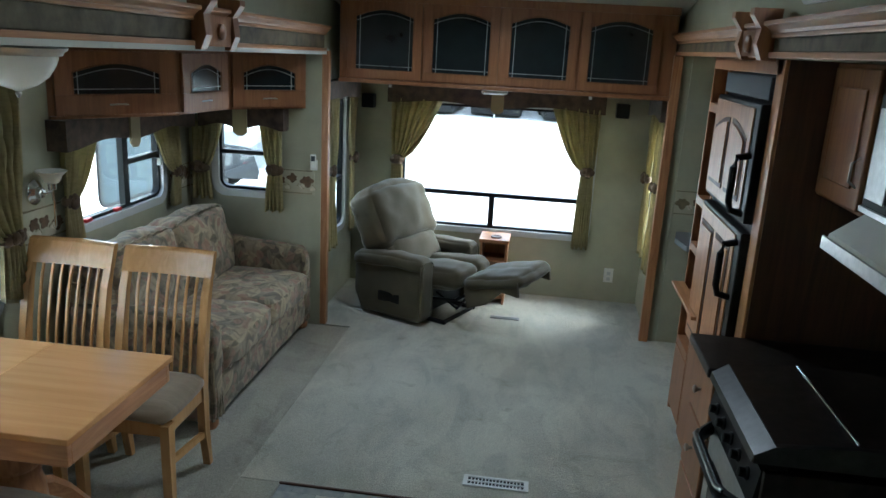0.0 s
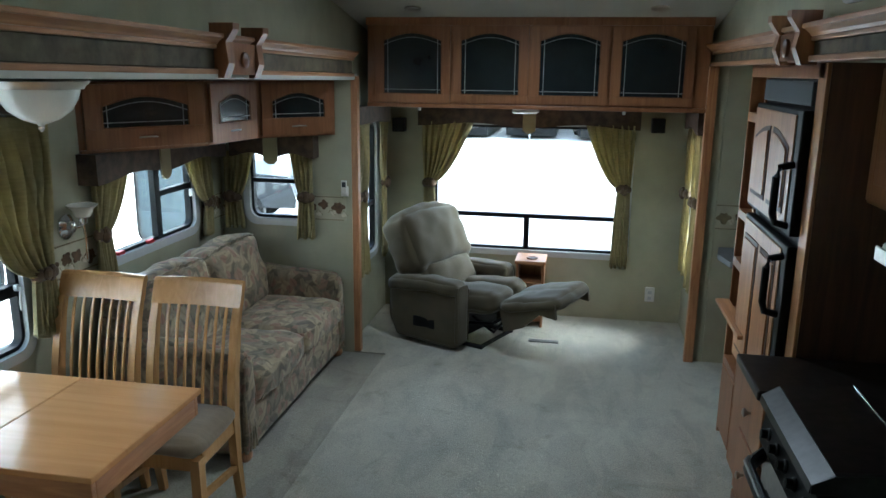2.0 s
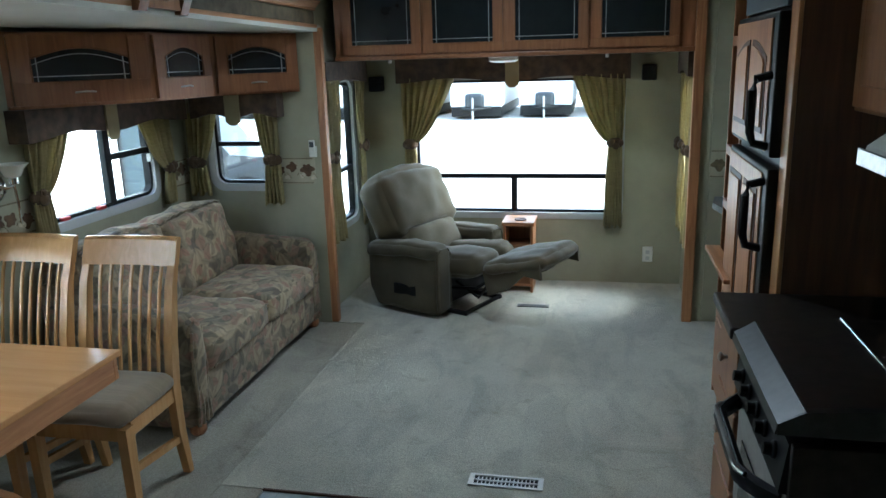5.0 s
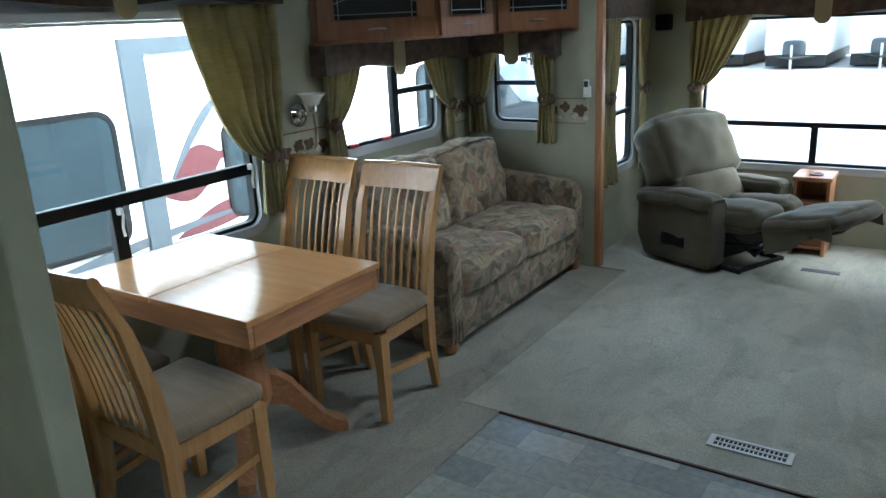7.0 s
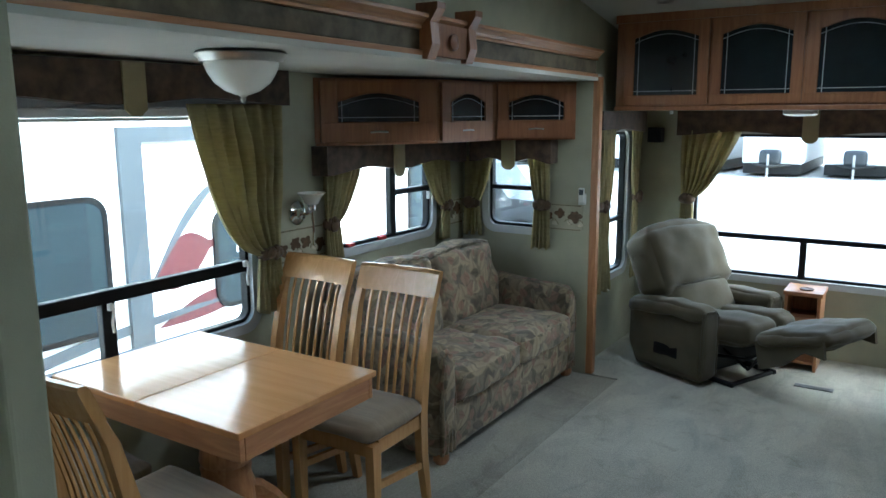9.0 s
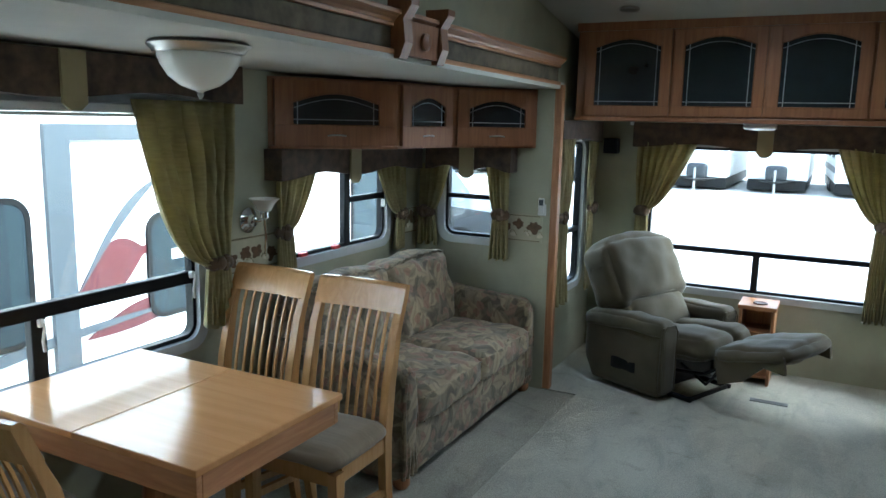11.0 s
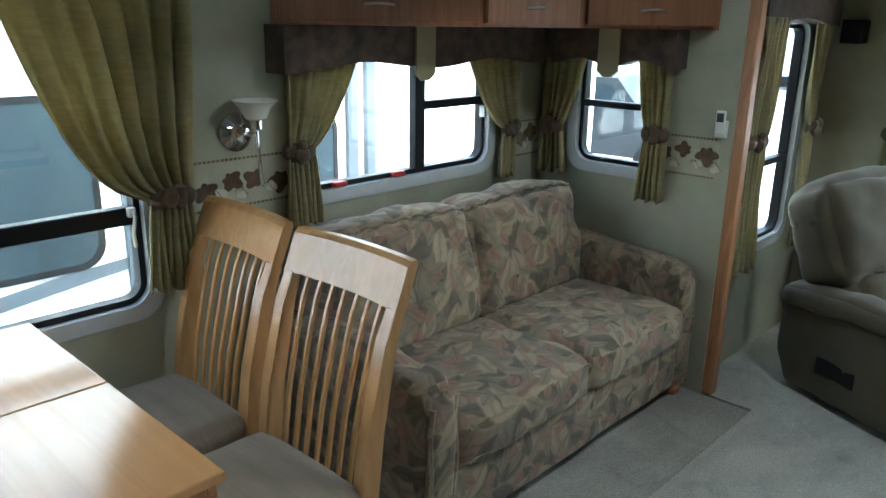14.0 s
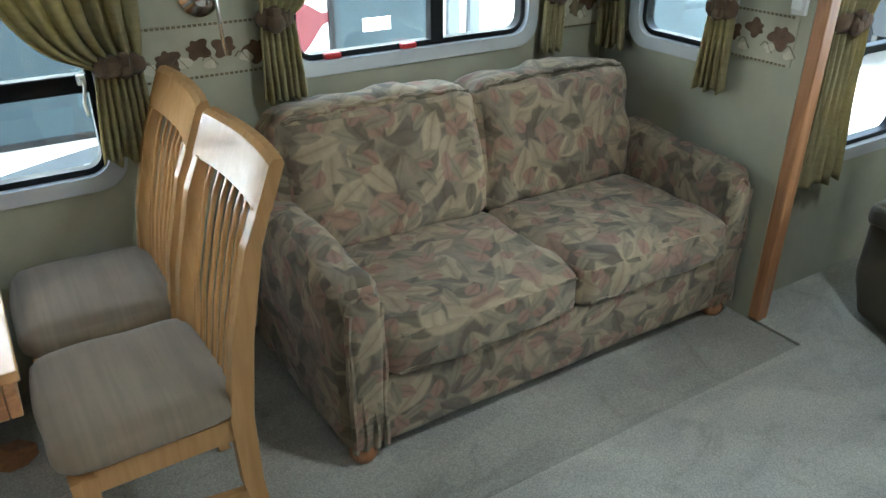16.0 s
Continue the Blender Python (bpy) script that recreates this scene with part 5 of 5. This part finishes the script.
# ---- lamps and small fixtures ----
def bowl_lamp():
    l = thing("ceiling_lamp", (-1.615, 3.49, 1.77), "frosted glass bowl lamp with nickel rim", "lamp")
    at = Matrix.Translation((-1.615, 3.49, -0.348)) @ Matrix.Diagonal((0.9, 0.9, 1.197, 1))
    part("rim", lathe(B(), [(0.13, 1.907), (0.172, 1.905), (0.182, 1.898), (0.176, 1.890), (0.166, 1.886), (0.160, 1.876), (0.10, 1.875)], at, 36), NICKEL, l, "brushed nickel rim", True)
    part("shade", lathe(B(), [(0.146, 1.878), (0.146, 1.868), (0.135, 1.846), (0.110, 1.816), (0.068, 1.792), (0.025, 1.780), (0.005, 1.779)], at, 36), FROST, l, "white frosted glass bowl", True)
    part("finial", lathe(B(), [(0.018, 1.786), (0.02, 1.78), (0.009, 1.774), (0.012, 1.768), (0.004, 1.757)], at, 14), NICKEL, l, "turned nickel finial", True)


bowl_lamp()


def sconce():
    s = thing("wall_sconce", (-2.25, 4.43, 1.2), "chrome wall sconce with frosted bell shade", "wall lamp")
    mm = axes((0, 1, 0), (0, 0, 1), (1, 0, 0), (-2.278, 4.43, 1.205))
    part("backplate", lathe(B(), [(0.062, 0.0), (0.062, 0.01), (0.045, 0.022), (0.03, 0.028), (0.026, 0.045), (0.004, 0.05)], mm, 28), CHROME, s, "", True)
    part("arm", tube(B(), [(-2.24, 4.43, 1.205), (-2.215, 4.44, 1.206), (-2.20, 4.455, 1.215), (-2.198, 4.46, 1.23)], 0.008, 8), CHROME, s, "", True)
    part("drop_rod", tube(B(), [(-2.20, 4.46, 1.22), (-2.195, 4.462, 1.14), (-2.20, 4.468, 1.07), (-2.205, 4.475, 1.035)], 0.006, 8), CHROME, s, "", True)
    part("socket", cyl(B(), (-2.198, 4.46, 1.222), (-2.198, 4.46, 1.252), 0.02), CHROME, s, "", True)
    part("shade", lathe(B(), [(0.02, 1.25), (0.034, 1.256), (0.042, 1.272), (0.05, 1.29), (0.074, 1.312), (0.071, 1.314), (0.046, 1.293), (0.036, 1.272), (0.01, 1.262)], Matrix.Translation((-2.198, 4.46, 0)), 30), FROST, s, "white frosted glass shade", True)


sconce()


def puck(x, y, z):
    p = thing("ceiling_spot", (x, y, z), "small round recessed ceiling spot", "lamp", "ceiling spots")
    m = Matrix.Translation((x, y, z)) @ pose(0, 0, 0, -9.8, 0, 0)
    part("ring", lathe(B(), [(0.03, 0.0), (0.055, 0.004), (0.055, -0.006), (0.045, -0.012), (0.03, -0.01)], m, 20), NICKEL, p, "", True)
    part("lens", lathe(B(), [(0.028, 0.002), (0.028, -0.006), (0.002, -0.008)], m, 16), FROST, p, "", True)


for x in (-0.92, 0.62):
    puck(x, 6.15, 2.80 - 2.55 * 0.172 - 0.003)

ul = thing("under_cabinet_lamp", (-0.20, 6.55, 1.70), "white oval lamp under the rear cabinet", "lamp")
part("housing", box(B(), -0.29, -0.11, 6.47, 6.62, 1.712, 1.734, 0.008), WHITE, ul)
part("diffuser", pad(B(), -0.285, -0.115, 6.475, 6.615, 1.69, 1.716, 0.012, 0.006, 8), FROST, ul, "white diffuser", True)

for x, up in ((-1.26, 0.02), (0.76, 0.06)):
    s = thing("loudspeaker", (x, 7.2, 1.47 + up), "small black cube loudspeaker on the rear wall", "loudspeaker", "rear loudspeakers")
    part("housing", box(B(), x - 0.05, x + 0.05, 7.14, 7.24, 1.47 + up, 1.58 + up, 0.008), BLACK, s)
    part("grille", box(B(), x - 0.043, x + 0.043, 7.134, 7.139, 1.477 + up, 1.573 + up, 0.002), BLACKFRAME, s)

th = thing("thermostat", (-1.37, 6.09, 1.14), "small white remote thermostat in its wall holder", "thermostat")
part("holder", box(B(), -1.402, -1.352, 6.080, 6.098, 1.13, 1.20, 0.004), WHITE, th)
part("remote", box(B(), -1.397, -1.357, 6.066, 6.079, 1.145, 1.24, 0.005), WHITE, th)
part("display", box(B(), -1.391, -1.363, 6.064, 6.0655, 1.195, 1.23, 0.0), GREYBLUE, th, "grey display")

wc = thing("wall_control_plate", (-1.13, 2.188, 1.16), "white plastic control plate on the partition wall", "switch")
part("plate", box(B(), -1.165, -1.088, 2.176, 2.188, 1.11, 1.235, 0.004), WHITE, wc)
for x in (-1.145, -1.108):
    part("rocker", box(B(), x - 0.011, x + 0.011, 2.170, 2.1755, 1.14, 1.205, 0.003), WHITE, wc)

ou = thing("wall_outlet", (0.80, 7.24, 0.19), "white double wall outlet on the rear wall", "outlet")
part("plate", box(B(), 0.76, 0.835, 7.238, 7.249, 0.175, 0.295, 0.004), WHITE, ou)
for z in (0.205, 0.252):
    part("socket", box(B(), 0.783, 0.812, 7.235, 7.2375, z - 0.014, z + 0.014, 0.001), GREYTRIM, ou)


def register(x0, x1, y0, y1, z, material, label):
    """A floor register: rim, two rows of slots and the dark duct under them."""
    r = thing("floor_register", ((x0 + x1) / 2, (y0 + y1) / 2, z), label, "floor vent", "floor registers")
    part("duct", box(B(), x0 + 0.02, x1 - 0.02, y0 + 0.012, y1 - 0.012, z + 0.0006, z + 0.002), BLACK, r, "dark duct")
    o = [(x0, y0), (x1, y0), (x1, y1), (x0, y1)]
    i = [(x0 + 0.022, y0 + 0.014), (x1 - 0.022, y0 + 0.014), (x1 - 0.022, y1 - 0.014), (x0 + 0.022, y1 - 0.014)]
    part("rim", ring(B(), o, i, z + 0.0008, z + 0.007, Matrix.Identity(4)), material, r)
    n = 16
    for k in range(1, n):
        x = x0 + 0.022 + (x1 - x0 - 0.044) * k / n
        part("slat", box(B(), x - 0.0022, x + 0.0022, y0 + 0.014, y1 - 0.014, z + 0.002, z + 0.006), material, r)
    ym = (y0 + y1) / 2
    part("bar", box(B(), x0 + 0.022, x1 - 0.022, ym - 0.004, ym + 0.004, z + 0.002, z + 0.0062), material, r)


register(-0.075, 0.235, 4.245, 4.335, 0.004, WHITE, "white metal floor register in the carpet")
register(-0.12, 0.10, 6.57, 6.62, 0.004, GREYTOP, "grey metal floor register near the recliner")

v = thing("roof_vent", (-0.125, 5.455, 2.47), "white framed roof vent with pale daylight dome", "roof vent")
slope = Matrix.Translation((-0.125, 5.455, 2.80 - 1.855 * 0.172)) @ pose(0, 0, 0, -9.76, 0, 0)
part("frame", ring(B(), [(-0.21, -0.215), (0.21, -0.215), (0.21, 0.215), (-0.21, 0.215)], [(-0.165, -0.168), (0.165, -0.168), (0.165, 0.168), (-0.165, 0.168)], -0.012, -0.001, slope), WHITE, v)
dome = part("dome", pad(B(), -0.19, 0.19, -0.19, 0.19, 0.065, 0.10, 0.02, 0.02, 8, slope), PANE, v, "clear plastic dome", True)
dome.visible_shadow = False


# ---- outside ----
solid("ground", box(B(), -600, 600, -600, 900, -1.25, -1.05), GRAVEL, "pale gravel yard around the trailers", "ground", "structure")


def parked_trailer(x, y, turn, length, label, stripe):
    t = thing("travel_trailer", (0, 0, 0), label, "trailer", "parked trailers")
    h = length / 2
    part("body", box(B(), -h, h, -1.2, 1.2, 0.55, 3.3, 0.09), TRAILER, t)
    part("skirt", box(B(), -h + 0.05, h - 0.05, -1.15, 1.15, 0.12, 0.56, 0.02), BLACK, t, "dark chassis skirt")
    m = axes((1, 0, 0), (0, 0, 1), (0, -1, 0), (0, -1.2, 0))
    for u in (-h * 0.6, -h * 0.1, h * 0.55):
        w = part("window", ring(B(), rounded(u - 0.62, u + 0.62, 1.55, 2.45, 0.14), rounded(u - 0.56, u + 0.56, 1.61, 2.39, 0.10), 0.0, 0.03, m), BLACKFRAME, t)
        part("pane", prism(B(), rounded(u - 0.565, u + 0.565, 1.605, 2.395, 0.10), 0.002, 0.012, m), TRAILERGLASS, w)
    part("stripe", ubox(B(), -h + 0.1, h - 0.1, 0.95, 1.2, 0.0, 0.008, m), stripe, t)
    for u in (-0.5, 0.5):
        w = part("wheel", cyl(B(), (u, -1.18, 0.36), (u, -0.92, 0.36), 0.36, None, 24), BLACK, t)
        part("rim", cyl(B(), (u, -1.195, 0.36), (u, -1.18, 0.36), 0.2, None, 20), STEEL, w)
    part("hitch", tube(B(), [(h - 0.05, -0.7, 0.5), (h + 1.1, 0, 0.5), (h - 0.05, 0.7, 0.5)], 0.06, 6), BLACK, t)
    part("jack", cyl(B(), (h + 0.95, 0, 0.05), (h + 0.95, 0, 1.0), 0.05), STEEL, t)
    part("propane_cover", pad(B(), h + 0.1, h + 0.6, -0.4, 0.4, 0.55, 1.15, 0.1, 0.03, 8), DARKCAR, t, "dark gas bottle cover", True)
    t.matrix_basis = pose(x, y, -1.05, 0, 0, turn)
    return t


L = "white travel trailer with dark windows parked across the yard"
first = parked_trailer(-5.2, 40, -90, 8.0, L, GREYBLUE)
for k, (x, y) in enumerate(((-17.6, 42), (-14.5, 41), (-11.4, 40.5), (-8.3, 41), (-2.1, 40.5), (1.0, 40), (4.2, 41.5), (7.4, 41), (10.6, 42))):
    copy_thing(first, pose(x, y, -1.05, 0, 0, -90 + (k % 3 - 1) * 4))


def neighbour():
    """The white trailer that stands close beside the dining window."""
    t = thing("motorhome", (-5.0, 3.0, -1.05), "large white motorhome with maroon and grey swoosh graphics", "motorhome")
    xf = -4.75
    m = axes((0, 1, 0), (0, 0, 1), (1, 0, 0), (xf, 0, 0))
    part("body", box(B(), xf - 2.5, xf, -6.0, 10.5, -0.65, 2.9, 0.08), TRAILER, t)
    part("skirt", box(B(), xf - 2.4, xf - 0.06, -5.9, 10.4, -1.0, -0.64, 0.02), GREYBLUE, t)
    for u0, u1, v0, v1 in ((3.2, 4.95, 0.05, 1.12), (5.95, 6.8, 0.0, 0.9), (8.9, 10.3, 0.0, 1.15)):
        w = part("window", ring(B(), rounded(u0, u1, v0, v1, 0.16), rounded(u0 + 0.04, u1 - 0.04, v0 + 0.04, v1 - 0.04, 0.13), 0.0, 0.026, m), BLACKFRAME, t)
        pane = part("pane", prism(B(), rounded(u0 + 0.035, u1 - 0.035, v0 + 0.035, v1 - 0.035, 0.13), 0.002, 0.021, m), TRAILERGLASS, w)
    part("door_frame", ring(B(), [(5.08, -0.6), (7.0, -0.6), (7.0, 1.62), (5.08, 1.62)], [(5.28, -0.45), (6.9, -0.45), (6.9, 1.50), (5.28, 1.50)], 0.0, 0.04, m), GREYBLUE, t, "blue-grey entry door frame")

    def swoosh(a, b, rise, w, mat, d):
        n = 20
        up, lo = [], []
        for i in range(n + 1):
            s = i / n
            u = a[0] + (b[0] - a[0]) * s
            v = a[1] + (b[1] - a[1]) * s + rise * math.sin(math.pi * s)
            up.append((u, v + w * math.sin(math.pi * min(1, s * 1.1) * 0.95) / 2))
            lo.append((u, v - w * math.sin(math.pi * min(1, s * 1.1) * 0.95) / 2 - 0.004))
        part("swoosh", prism(B(), up + lo[::-1], d, d + 0.004, m), mat, t)

    swoosh((5.3, 0.35), (6.15, 1.22), 0.12, 0.11, GREYBLUE, 0.012)
    swoosh((5.3, 0.36), (5.97, 0.62), 0.02, 0.42, MAROON, 0.006)
    swoosh((2.0, -0.55), (6.6, 0.12), 0.16, 0.09, GREYBLUE, 0.016)
    swoosh((5.35, -0.02), (6.5, 0.12), 0.05, 0.2, MAROON, 0.008)
    swoosh((2.0, 1.45), (4.4, 1.75), 0.03, 0.14, GREYBLUE, 0.012)
    part("grab_rail", ubox(B(), 7.08, 7.18, -0.3, 1.7, 0.0, 0.05, m, 0.01), GREYBLUE, t, "grey vertical trim")
    part("exit_label", ubox(B(), 6.20, 6.42, 0.485, 0.575, 0.021, 0.0235, m), WHITE, t, "white exit label")
    font = bpy.data.curves.new("exit_lettering", "FONT")
    font.body, font.size, font.extrude = "EXIT", 0.075, 0.0005
    font.materials.append(GREYBLUE)
    sign = new("exit_lettering", font)
    sign.parent, sign.matrix_parent_inverse = t, chain(t).inverted()
    sign.matrix_basis = m @ Matrix.Translation((6.225, 0.500, 0.0245))


neighbour()


def parked_car(x, y, turn):
    c = thing("pickup_truck", (0, 0, 0), "dark pickup truck parked outside the end window", "truck")
    m = axes((1, 0, 0), (0, 0, 1), (0, 1, 0))
    part("body", prism(B(), [(-2.6, 0.5), (-2.6, 1.1), (-0.7, 1.1), (-0.4, 1.75), (0.9, 1.75), (1.4, 1.15), (2.5, 1.05), (2.65, 0.6), (2.6, 0.45)], -0.92, 0.92, m), DARKCAR, c)
    for u in (-1.6, 1.65):
        for s in (-0.95, 0.75):
            w = part("wheel", cyl(B(), (u, s, 0.38), (u, s + 0.2, 0.38), 0.38, None, 22), BLACK, c)
            part("rim", cyl(B(), (u, s - 0.01, 0.38), (u, s + 0.21, 0.38), 0.2, None, 16), STEEL, w)
    part("side_window", prism(B(), [(-0.45, 1.2), (-0.25, 1.65), (0.8, 1.65), (1.15, 1.2)], -0.935, 0.935, m), TRAILERGLASS, c)
    part("bumper", box(B(), 2.6, 2.75, -0.9, 0.9, 0.4, 0.65, 0.03), CHROME, c)
    c.matrix_basis = pose(x, y, -1.05, 0, 0, turn)


parked_car(-7.8, 15, 10)
